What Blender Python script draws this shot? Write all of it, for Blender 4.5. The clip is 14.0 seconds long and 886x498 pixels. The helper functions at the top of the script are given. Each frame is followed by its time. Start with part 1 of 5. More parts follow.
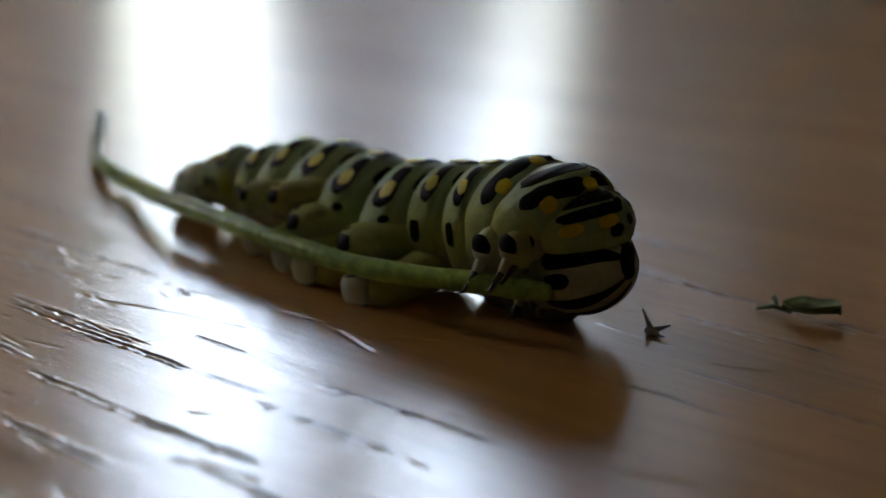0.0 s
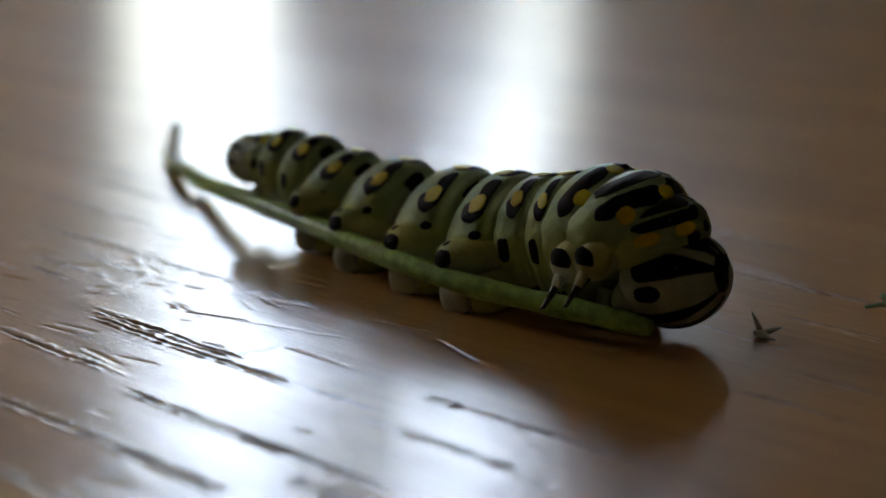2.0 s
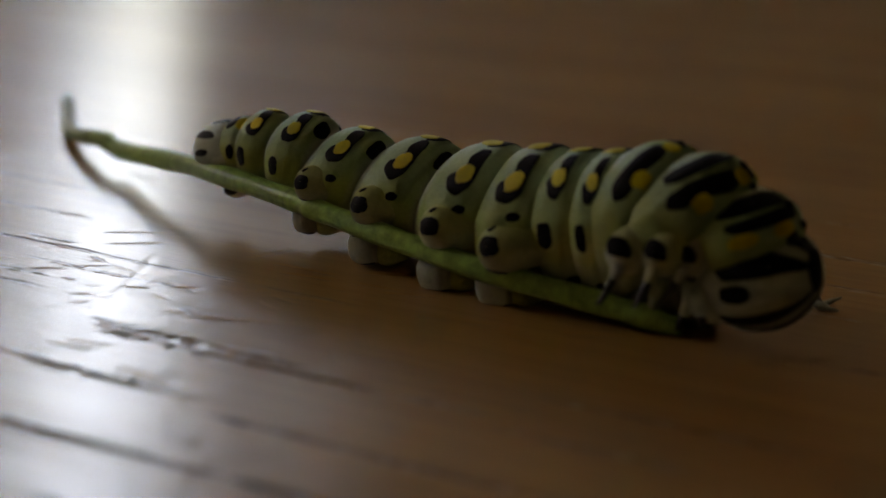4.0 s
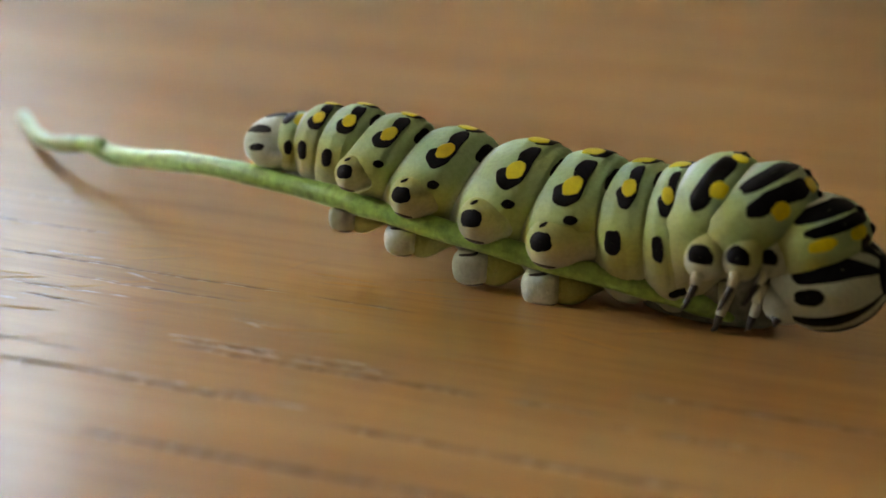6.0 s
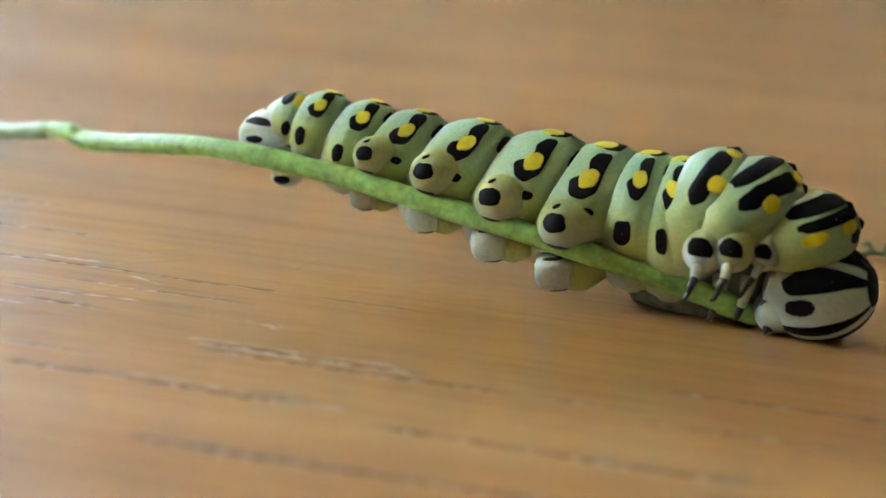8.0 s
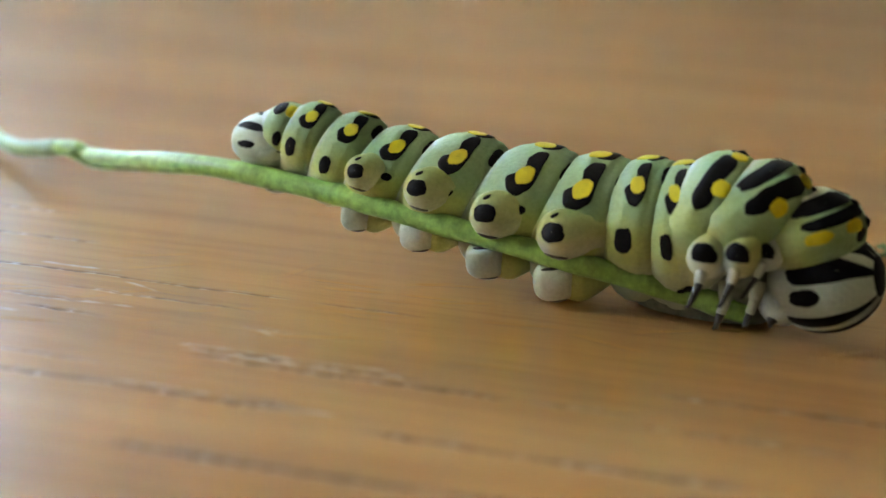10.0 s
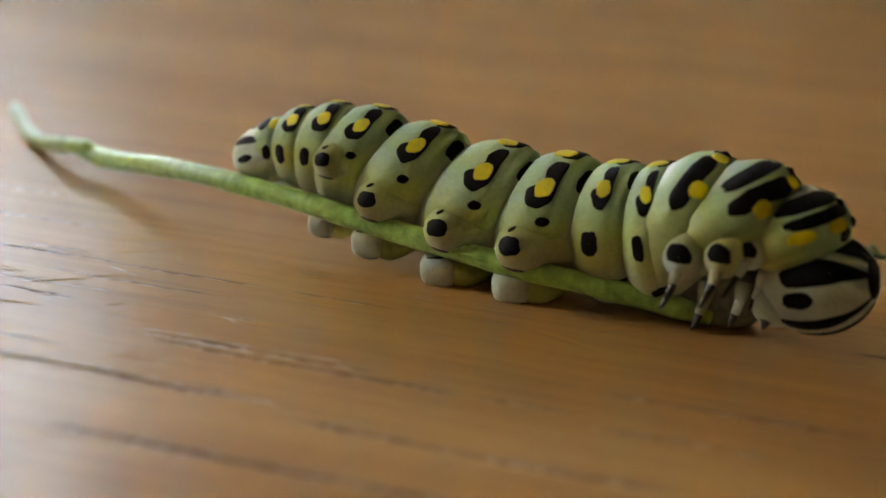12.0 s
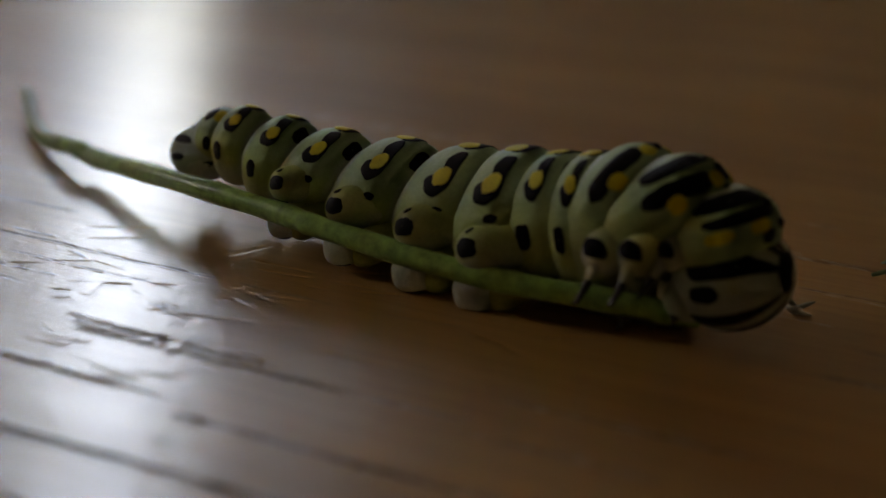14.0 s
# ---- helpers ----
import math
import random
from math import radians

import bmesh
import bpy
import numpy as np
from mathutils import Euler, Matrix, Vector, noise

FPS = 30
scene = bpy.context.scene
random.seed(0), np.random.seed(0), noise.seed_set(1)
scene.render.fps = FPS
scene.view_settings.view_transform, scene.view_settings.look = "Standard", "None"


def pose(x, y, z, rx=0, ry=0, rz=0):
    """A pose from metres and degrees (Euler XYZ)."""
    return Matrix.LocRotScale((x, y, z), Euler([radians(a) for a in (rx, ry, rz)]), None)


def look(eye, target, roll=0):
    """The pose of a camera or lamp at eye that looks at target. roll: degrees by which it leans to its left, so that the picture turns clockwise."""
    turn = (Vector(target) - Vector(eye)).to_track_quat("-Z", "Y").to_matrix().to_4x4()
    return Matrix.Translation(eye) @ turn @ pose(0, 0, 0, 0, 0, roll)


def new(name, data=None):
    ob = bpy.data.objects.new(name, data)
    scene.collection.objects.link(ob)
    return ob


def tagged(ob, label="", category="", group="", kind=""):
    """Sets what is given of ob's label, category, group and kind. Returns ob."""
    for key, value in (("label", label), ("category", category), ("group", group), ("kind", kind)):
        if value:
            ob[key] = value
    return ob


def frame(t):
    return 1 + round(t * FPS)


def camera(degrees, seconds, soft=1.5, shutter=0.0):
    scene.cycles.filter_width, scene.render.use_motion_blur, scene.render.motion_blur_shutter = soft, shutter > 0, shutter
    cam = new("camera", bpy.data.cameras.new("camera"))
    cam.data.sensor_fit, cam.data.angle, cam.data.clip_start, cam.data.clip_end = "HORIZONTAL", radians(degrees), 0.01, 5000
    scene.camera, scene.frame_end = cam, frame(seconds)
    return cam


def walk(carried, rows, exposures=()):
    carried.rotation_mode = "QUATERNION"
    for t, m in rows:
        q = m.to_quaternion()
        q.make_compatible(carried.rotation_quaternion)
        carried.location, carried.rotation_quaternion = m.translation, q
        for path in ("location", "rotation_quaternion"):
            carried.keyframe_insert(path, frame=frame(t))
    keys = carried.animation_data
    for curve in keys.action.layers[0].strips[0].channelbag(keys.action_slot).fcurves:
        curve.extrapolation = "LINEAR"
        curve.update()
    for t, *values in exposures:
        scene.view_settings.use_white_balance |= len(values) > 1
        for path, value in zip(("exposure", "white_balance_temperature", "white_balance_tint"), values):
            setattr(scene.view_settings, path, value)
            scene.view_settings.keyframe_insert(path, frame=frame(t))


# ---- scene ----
# Unit of the plan in metres: the body of the caterpillar is about 3.4 units long.
U = 0.0135

cam = camera(29.3, 14.0, soft=1.6)
# A wide aperture close to the subject: only the animal and the grain beside it are sharp.
cam.data.dof.use_dof = True
cam.data.dof.focus_distance = 8.3 * U
cam.data.dof.aperture_fstop = 24.0
PATH = [
    (0, (0.09727, -0.06571, 0.03634), (0.02601, 0.01698, 0.00563), 1.53),
    (0.5, (0.09642, -0.06569, 0.03647), (0.02481, 0.01659, 0.00544), 1.35),
    (1, (0.09653, -0.06591, 0.03629), (0.02462, 0.01623, 0.00562), 1.13),
    (1.5, (0.09285, -0.06621, 0.03562), (0.02023, 0.01498, 0.00409), 0.18),
    (2, (0.08989, -0.06658, 0.03624), (0.01846, 0.01566, 0.00472), 0.36),
    (2.5, (0.08013, -0.06910, 0.03578), (0.01268, 0.01660, 0.00471), 0.80),
    (3, (0.06953, -0.07148, 0.03373), (0.00619, 0.01756, 0.00342), 1.21),
    (3.5, (0.06777, -0.07125, 0.03333), (0.01163, 0.02204, 0.00165), 1.44),
    (4, (0.06172, -0.07423, 0.03476), (0.01225, 0.02203, 0.00092), 1.62),
    (4.2, (0.05935, -0.07522, 0.03395), (0.00994, 0.02118, 0.00043), 0.65),
    (6.3, (0.04318, -0.08606, 0.03708), (0.01205, 0.01743, 0.00273), 2.88),
    (6.5, (0.04293, -0.08602, 0.03721), (0.01198, 0.01746, 0.00267), 2.66),
    (7, (0.04031, -0.08658, 0.03699), (0.01292, 0.01803, 0.00284), 3.01),
    (7.5, (0.03645, -0.08800, 0.03611), (0.01126, 0.01749, 0.00301), 3.40),
    (8, (0.03440, -0.08914, 0.03659), (0.01164, 0.01666, 0.00271), 3.83),
    (10.3, (0.03734, -0.08680, 0.03563), (0.01096, 0.01837, 0.00243), 2.98),
    (10.5, (0.03741, -0.08769, 0.03629), (0.01078, 0.01737, 0.00293), 3.03),
    (11, (0.04123, -0.08560, 0.03666), (0.01230, 0.01861, 0.00256), 2.68),
    (11.5, (0.04388, -0.08529, 0.03687), (0.01198, 0.01795, 0.00247), 2.55),
    (12, (0.04682, -0.08531, 0.03779), (0.01332, 0.01714, 0.00257), 3.02),
    (12.5, (0.05009, -0.08031, 0.03574), (0.01214, 0.02078, 0.00109), 2.07),
    (13, (0.05408, -0.07752, 0.03448), (0.01372, 0.02296, 0.00082), 1.93),
    (13.5, (0.05773, -0.07608, 0.03516), (0.01150, 0.02160, 0.00081), 1.56),
    (14, (0.06432, -0.07320, 0.03617), (0.01384, 0.02210, 0.00111), 2.08),
]
EXPOSURES = [(t, 4.35 + e, k, tint) for t, e, k, tint in ((0.0, 0.2, 9600, 18), (2.0, 0.15, 9800, 18), (3.0, -0.3, 10000, 19), (3.5, -0.3, 10000, 20), (4.2, 0.05, 12300, 22),
             (6.3, 2.4, 9300, 10), (7.0, 2.5, 8700, 9), (8.2, 3.0, 7500, 6), (10.3, 2.7, 7800, 6), (11.0, 2.5, 8300, 7), (11.5, 2.25, 9500, 10), (12.5, 1.8, 12600, 15), (13.0, 1.25, 15300, 16), (13.5, 0.4, 12600, 20), (14.0, -0.15, 11400, 21))]
walk(cam, [(t, look(eye, target, roll)) for t, eye, target, roll in PATH], EXPOSURES)

# ---------------------------------------------------------------- light
world = bpy.data.worlds.new("sky")
scene.world = world
world.use_nodes = True
wn = world.node_tree.nodes
sky = wn.new("ShaderNodeTexSky")
sky.sky_type = "NISHITA"
sky.sun_disc = False
sky.sun_elevation = radians(48)
sky.sun_rotation = radians(160)
wn["Background"].inputs["Strength"].default_value = 0.15
world.node_tree.links.new(sky.outputs["Color"], wn["Background"].inputs["Color"])

sun = new("sun", bpy.data.lights.new("sun", "SUN"))
sun.data.energy, sun.data.angle, sun.data.color = 2.0, radians(0.53), (1.0, 0.95, 0.87)
sun.matrix_world = pose(0, 0, 3, 42, 0, 20)


def opening_fill(name, eye, target, w, h, watts, colour):
    """An added fill lamp that stands in a wall's opening."""
    data = bpy.data.lights.new(name, "AREA")
    data.shape, data.size, data.size_y, data.energy, data.color = "RECTANGLE", w, h, watts, colour
    ob = new(name, data)
    ob.matrix_world = look(eye, target)
    return ob


# ---------------------------------------------------------------- materials
def material(name, base, rough=0.5, **more):
    """A Principled material; returns it with its nodes, links and shader."""
    mat = bpy.data.materials.new(name)
    mat.use_nodes = True
    nodes, links = mat.node_tree.nodes, mat.node_tree.links
    bsdf = nodes["Principled BSDF"]
    bsdf.inputs["Base Color"].default_value = (*base, 1)
    bsdf.inputs["Roughness"].default_value = rough
    for key, value in more.items():
        bsdf.inputs[key.replace("_", " ")].default_value = value
    return mat, nodes, links, bsdf


def noise_node(nodes, links, vector, scale, detail=4.0, rough=0.55, distort=0.0):
    n = nodes.new("ShaderNodeTexNoise")
    n.inputs["Scale"].default_value = scale
    n.inputs["Detail"].default_value = detail
    n.inputs["Roughness"].default_value = rough
    n.inputs["Distortion"].default_value = distort
    links.new(vector, n.inputs["Vector"])
    return n.outputs["Fac"]


def ramp_node(nodes, links, value, stops):
    r = nodes.new("ShaderNodeValToRGB")
    while len(r.color_ramp.elements) < len(stops):
        r.color_ramp.elements.new(0.5)
    for e, (at, colour) in zip(r.color_ramp.elements, stops):
        e.position, e.color = at, (*colour, 1)
    links.new(value, r.inputs["Fac"])
    return r.outputs["Color"]


def mix_node(nodes, links, a, b, fac, kind="MIX"):
    m = nodes.new("ShaderNodeMix")
    m.data_type, m.blend_type = "RGBA", kind
    for socket, value in ((m.inputs[0], fac), (m.inputs[6], a), (m.inputs[7], b)):
        if isinstance(value, (int, float)):
            socket.default_value = value
        elif isinstance(value, tuple):
            socket.default_value = (*value, 1)
        else:
            links.new(value, socket)
    return m.outputs[2]


def bump_node(nodes, links, height, strength, distance, bsdf, coat=False):
    b = nodes.new("ShaderNodeBump")
    b.inputs["Strength"].default_value = strength
    b.inputs["Distance"].default_value = distance
    links.new(height, b.inputs["Height"])
    links.new(b.outputs["Normal"], bsdf.inputs["Normal"])
    if coat:
        links.new(b.outputs["Normal"], bsdf.inputs["Coat Normal"])
    return b


def stretched(nodes, links, kind, scale, turn=0.0):
    """Coordinates in metres (Object) stretched for grain."""
    tc = nodes.new("ShaderNodeTexCoord")
    mp = nodes.new("ShaderNodeMapping")
    mp.inputs["Scale"].default_value = scale
    mp.inputs["Rotation"].default_value = (0, 0, radians(turn))
    links.new(tc.outputs[kind], mp.inputs["Vector"])
    return mp.outputs["Vector"]


def wood_material():
    mat, nodes, links, bsdf = material("varnished_oak", (0.3, 0.17, 0.08), 0.42)
    broad = noise_node(nodes, links, stretched(nodes, links, "Object", (9, 90, 9)), 1.0, 3.0, 0.5, 0.6)
    fine = noise_node(nodes, links, stretched(nodes, links, "Object", (45, 900, 45)), 1.0, 5.0, 0.6, 0.3)
    pores = noise_node(nodes, links, stretched(nodes, links, "Object", (140, 3800, 140)), 1.0, 3.0, 0.6)
    c1 = ramp_node(nodes, links, broad, [(0.3, (0.43, 0.197, 0.058)), (0.55, (0.53, 0.262, 0.082)), (0.75, (0.60, 0.318, 0.110))])
    c2 = ramp_node(nodes, links, fine, [(0.3, (0.84, 0.8, 0.76)), (0.52, (1, 1, 1)), (0.75, (1.06, 1.07, 1.1))])
    c = mix_node(nodes, links, c1, c2, 0.8, "MULTIPLY")
    c3 = ramp_node(nodes, links, pores, [(0.28, (0.55, 0.48, 0.42)), (0.42, (1, 1, 1))])
    c = mix_node(nodes, links, c, c3, 0.35, "MULTIPLY")
    at = nodes.new("ShaderNodeAttribute")
    at.attribute_name = "groove"
    c = mix_node(nodes, links, c, (0.10, 0.042, 0.02), at.outputs["Fac"])
    # pale mix: chipped varnish, and glints painted along the crack lips
    wn_ = nodes.new("ShaderNodeAttribute")
    wn_.attribute_name = "worn_glint"
    half = nodes.new("ShaderNodeMath")
    half.operation = "MULTIPLY"
    half.inputs[1].default_value = 0.55
    links.new(wn_.outputs["Fac"], half.inputs[0])
    c = mix_node(nodes, links, c, (0.72, 0.69, 0.65), half.outputs[0])
    links.new(c, bsdf.inputs["Base Color"])
    bsdf.inputs["Specular IOR Level"].default_value = 0.25
    bsdf.inputs["Coat Weight"].default_value = 1.0
    bsdf.inputs["Coat IOR"].default_value = 1.68
    smear = noise_node(nodes, links, stretched(nodes, links, "Object", (60, 110, 60), 20), 1.0, 4.0, 0.65)
    mr = nodes.new("ShaderNodeMapRange")
    mr.inputs["From Min"].default_value, mr.inputs["From Max"].default_value = 0.3, 0.7
    mr.inputs["To Min"].default_value, mr.inputs["To Max"].default_value = 0.11, 0.20
    links.new(smear, mr.inputs["Value"])
    links.new(mr.outputs["Result"], bsdf.inputs["Coat Roughness"])
    add = nodes.new("ShaderNodeMath")
    add.operation = "ADD"
    links.new(fine, add.inputs[0])
    links.new(pores, add.inputs[1])
    hair = noise_node(nodes, links, stretched(nodes, links, "Object", (700, 5200, 700), 12), 1.0, 3.0, 0.7)
    grit = noise_node(nodes, links, stretched(nodes, links, "Object", (2600, 2600, 2600)), 1.0, 2.0, 0.6)
    fuzz = nodes.new("ShaderNodeMath")
    fuzz.operation = "MULTIPLY_ADD"
    links.new(hair, fuzz.inputs[0])
    fuzz.inputs[1].default_value = 0.55
    links.new(add.outputs[0], fuzz.inputs[2])
    dust = nodes.new("ShaderNodeMath")
    dust.operation = "MULTIPLY_ADD"
    links.new(grit, dust.inputs[0])
    dust.inputs[1].default_value = 0.18
    links.new(fuzz.outputs[0], dust.inputs[2])
    bump_node(nodes, links, dust.outputs[0], 0.105, 0.0002, bsdf, True)
    return mat


def skin_material(name, stops, rough=0.5, attribute=True, z0=-0.3, z1=0.3):
    """Soft skin: its own colours from belly to back, bluish-grey in the folds, with mottling and fine pebbly relief."""
    mat, nodes, links, bsdf = material(name, stops[0][1], rough)
    tc = nodes.new("ShaderNodeTexCoord")
    if attribute:
        at = nodes.new("ShaderNodeAttribute")
        at.attribute_name = "back"
        height = at.outputs["Fac"]
    else:
        sep = nodes.new("ShaderNodeSeparateXYZ")
        links.new(tc.outputs["Object"], sep.inputs[0])
        mr = nodes.new("ShaderNodeMapRange")
        mr.inputs["From Min"].default_value, mr.inputs["From Max"].default_value = z0 * U, z1 * U
        links.new(sep.outputs["Z"], mr.inputs["Value"])
        height = mr.outputs["Result"]
    mott = noise_node(nodes, links, tc.outputs["Object"], 420, 4.0, 0.6)
    sh = nodes.new("ShaderNodeMath")
    sh.operation = "MULTIPLY_ADD"
    links.new(mott, sh.inputs[0])
    sh.inputs[1].default_value = 0.30
    links.new(height, sh.inputs[2])
    off = nodes.new("ShaderNodeMath")
    off.operation = "SUBTRACT"
    links.new(sh.outputs[0], off.inputs[0])
    off.inputs[1].default_value = 0.15
    c = ramp_node(nodes, links, off.outputs[0], stops)
    if attribute:
        at2 = nodes.new("ShaderNodeAttribute")
        at2.attribute_name = "fold"
        c = mix_node(nodes, links, c, (0.46, 0.52, 0.44), at2.outputs["Fac"])
    spk = noise_node(nodes, links, tc.outputs["Object"], 3400, 2.0, 0.6)
    c2 = ramp_node(nodes, links, spk, [(0.35, (0.84, 0.86, 0.82)), (0.6, (1.05, 1.05, 1.05))])
    links.new(mix_node(nodes, links, c, c2, 0.6, "MULTIPLY"), bsdf.inputs["Base Color"])
    bsdf.inputs["Subsurface Weight"].default_value = 0.15
    bsdf.inputs["Subsurface Radius"].default_value = (0.6, 0.5, 0.2)
    bsdf.inputs["Subsurface Scale"].default_value = 0.0008
    fold = noise_node(nodes, links, stretched(nodes, links, "Object", (1500, 420, 420)), 1.0, 4.0, 0.6)
    add = nodes.new("ShaderNodeMath")
    add.operation = "ADD"
    links.new(fold, add.inputs[0])
    links.new(spk, add.inputs[1])
    bump_node(nodes, links, add.outputs[0], 0.45, 0.00011, bsdf)
    return mat


def spotted_material(name, base, rough, var, scale=1500):
    mat, nodes, links, bsdf = material(name, base, rough)
    tc = nodes.new("ShaderNodeTexCoord")
    n = noise_node(nodes, links, tc.outputs["Object"], scale, 3.0, 0.6)
    lo, hi = tuple(v * (1 - var) for v in base), tuple(min(1, v * (1 + var)) for v in base)
    links.new(ramp_node(nodes, links, n, [(0.3, lo), (0.7, hi)]), bsdf.inputs["Base Color"])
    bump_node(nodes, links, n, 0.3, 0.00006, bsdf)
    return mat


WOOD = wood_material()
SKIN = skin_material("green_skin", [(0.12, (0.47, 0.51, 0.40)), (0.34, (0.44, 0.48, 0.18)), (0.60, (0.36, 0.46, 0.15)), (0.80, (0.28, 0.41, 0.20))])
PALE = skin_material("pale_proleg_skin", [(0.0, (0.50, 0.54, 0.45)), (1.0, (0.47, 0.52, 0.43))], 0.45, False)
LOBE = skin_material("proleg_skin", [(0.15, (0.50, 0.54, 0.45)), (0.45, (0.47, 0.50, 0.25)), (0.85, (0.41, 0.48, 0.15))], 0.5, False, -0.17, 0.12)
ROOT = skin_material("yellowish_flank_skin", [(0.0, (0.42, 0.43, 0.16)), (1.0, (0.38, 0.41, 0.11))], 0.5, False)
FACE = skin_material("pale_head_shell", [(0.2, (0.43, 0.48, 0.42)), (0.8, (0.42, 0.48, 0.34))], 0.38, False)
BLACK = spotted_material("velvet_black", (0.0035, 0.0035, 0.004), 0.5, 0.5)
BLACK.node_tree.nodes["Principled BSDF"].inputs["Specular IOR Level"].default_value = 0.09
YELLOW = spotted_material("yellow_spot", (0.64, 0.53, 0.015), 0.45, 0.12)
GREY = spotted_material("filler_grey", (0.19, 0.205, 0.17), 0.45, 0.3)
CLAW = spotted_material("dark_claw", (0.02, 0.018, 0.016), 0.3, 0.4)
GREEN = spotted_material("stem_green", (0.27, 0.47, 0.11), 0.34, 0.36, 1100)
TIP = spotted_material("wilted_green", (0.24, 0.34, 0.15), 0.4, 0.35, 700)
LEAF = spotted_material("dried_leaf_green", (0.15, 0.23, 0.09), 0.5, 0.45, 500)
HUSK = spotted_material("pale_husk", (0.42, 0.40, 0.31), 0.45, 0.35, 900)
PLASTER = spotted_material("matt_wall_paint", (0.62, 0.51, 0.40), 0.85, 0.05, 6)
# dark brown for two unseen walls, added to cut bounced light
FILL_CUT = spotted_material("fill_cut_brown", (0.13, 0.10, 0.075), 0.85, 0.05, 6)
CEILING = spotted_material("matt_ceiling_paint", (0.78, 0.77, 0.75), 0.9, 0.04, 6)
BOARDS = spotted_material("dull_floor_boards", (0.22, 0.14, 0.08), 0.6, 0.3, 5)
FRAME = spotted_material("white_frame_paint", (0.78, 0.78, 0.76), 0.45, 0.04, 20)


# ---------------------------------------------------------------- mesh helpers
def link_mesh(name, verts, faces, mat, smooth=True):
    me = bpy.data.meshes.new(name)
    me.from_pydata(verts, [], faces)
    me.materials.append(mat)
    if smooth:
        me.polygons.foreach_set("use_smooth", [True] * len(me.polygons))
    me.update()
    return me


def part(name, verts, faces, mat, parent, label="", m=None):
    """One mesh object under a thing or a part; verts in units of the plan."""
    me = link_mesh(name, [tuple(Vector(v) * U) for v in verts], faces, mat)
    ob = new(name, me)
    ob.parent = parent
    if m is not None:
        ob.matrix_basis = m
    return tagged(ob, label)


def grid_faces(rows, cols, closed=True):
    out = []
    for i in range(rows - 1):
        for j in range(cols if closed else cols - 1):
            k = (j + 1) % cols
            out.append((i * cols + j, i * cols + k, (i + 1) * cols + k, (i + 1) * cols + j))
    return out


def box_mesh(bm, x0, x1, y0, y1, z0, z1):
    v = [bm.verts.new((x, y, z)) for x in (x0, x1) for y in (y0, y1) for z in (z0, z1)]
    for f in ((0, 1, 3, 2), (4, 6, 7, 5), (0, 4, 5, 1), (2, 3, 7, 6), (0, 2, 6, 4), (1, 5, 7, 3)):
        bm.faces.new([v[i] for i in f])


def boxes(name, cells, mat, m=None, bevel=0.0, label="", category="", kind=""):
    bm = bmesh.new()
    for c in cells:
        box_mesh(bm, *c)
    if bevel:
        bmesh.ops.bevel(bm, geom=bm.edges[:], offset=bevel, segments=2, affect="EDGES")
    me = bpy.data.meshes.new(name)
    bm.to_mesh(me)
    bm.free()
    me.materials.append(mat)
    ob = new(name, me)
    if m is not None:
        ob.matrix_basis = m
    return tagged(ob, label, category, "", kind)


# ---------------------------------------------------------------- the room that closes the place
# The wall with the windows stands across the way 43 degrees to the left of the grain's normal.
AWAY, FLOOR, TOP = 3.0, -0.74, 1.9
ROOM = Matrix.Rotation(radians(43), 4, "Z")


def across(degrees_left):
    return AWAY * math.tan(radians(43 - degrees_left))


def up(elevation):
    return AWAY * math.tan(radians(elevation))


# openings: across from, across to, height from, height to
OPENINGS = [
    (across(51.6), across(45.3), up(15.4), up(31)),
    (across(41.8), across(37.1), up(15.4), up(31)),
    (across(52.2), across(46.1), up(5.0), up(14.4)),
    (across(39.2), across(35.4), up(7.8), up(14.6)),
    (across(35.3), across(29.6), up(18.0), up(31)),
]


def wall_with_openings(name, x0, x1, z0, z1, holes, m, label, paint=PLASTER):
    xs = sorted({x0, x1, *(v for h in holes for v in h[:2])})
    zs = sorted({z0, z1, *(v for h in holes for v in h[2:])})
    cells = []
    for a, b in zip(xs, xs[1:]):
        for c, d in zip(zs, zs[1:]):
            x, z = (a + b) / 2, (c + d) / 2
            if not any(h[0] < x < h[1] and h[2] < z < h[3] for h in holes):
                cells.append((a, b, 0.0, 0.14, c, d))
    return boxes(name, cells, paint, m, 0.0, label, "wall", "structure")


wall_with_openings("wall_north", -2.4, 2.4, FLOOR, TOP, OPENINGS, ROOM @ pose(0, AWAY, 0), "plain light wall with tall narrow windows in it")
# Unseen opening, added so that fill light comes from the left.
FILL_OPENING = [(1.2, 2.0, 0.9, 1.6)]
wall_with_openings("wall_west", -2.6, 3.0, FLOOR, TOP, FILL_OPENING, ROOM @ pose(-2.4, 0, 0, 0, 0, 90), "unseen light wall with an opening added for fill light")
# both unseen walls are darkened to weaken the fill light
wall_with_openings("wall_south", -2.54, 2.54, FLOOR, TOP, [], ROOM @ pose(0, -2.6, 0, 0, 0, 180), "unseen wall, darkened to cut the bounced light", FILL_CUT)
wall_with_openings("wall_east", -3.0, 2.6, FLOOR, TOP, [], ROOM @ pose(2.4, 0, 0, 0, 0, -90), "unseen wall, darkened to cut the bounced light", FILL_CUT)
boxes("floor", [(-2.54, 2.54, -2.74, 3.14, FLOOR - 0.1, FLOOR)], BOARDS, ROOM, 0, "dull brown boarded floor", "floor", "structure")
boxes("ceiling", [(-2.54, 2.54, -2.74, 3.14, TOP, TOP + 0.1)], CEILING, ROOM, 0, "plain white ceiling", "ceiling", "structure")
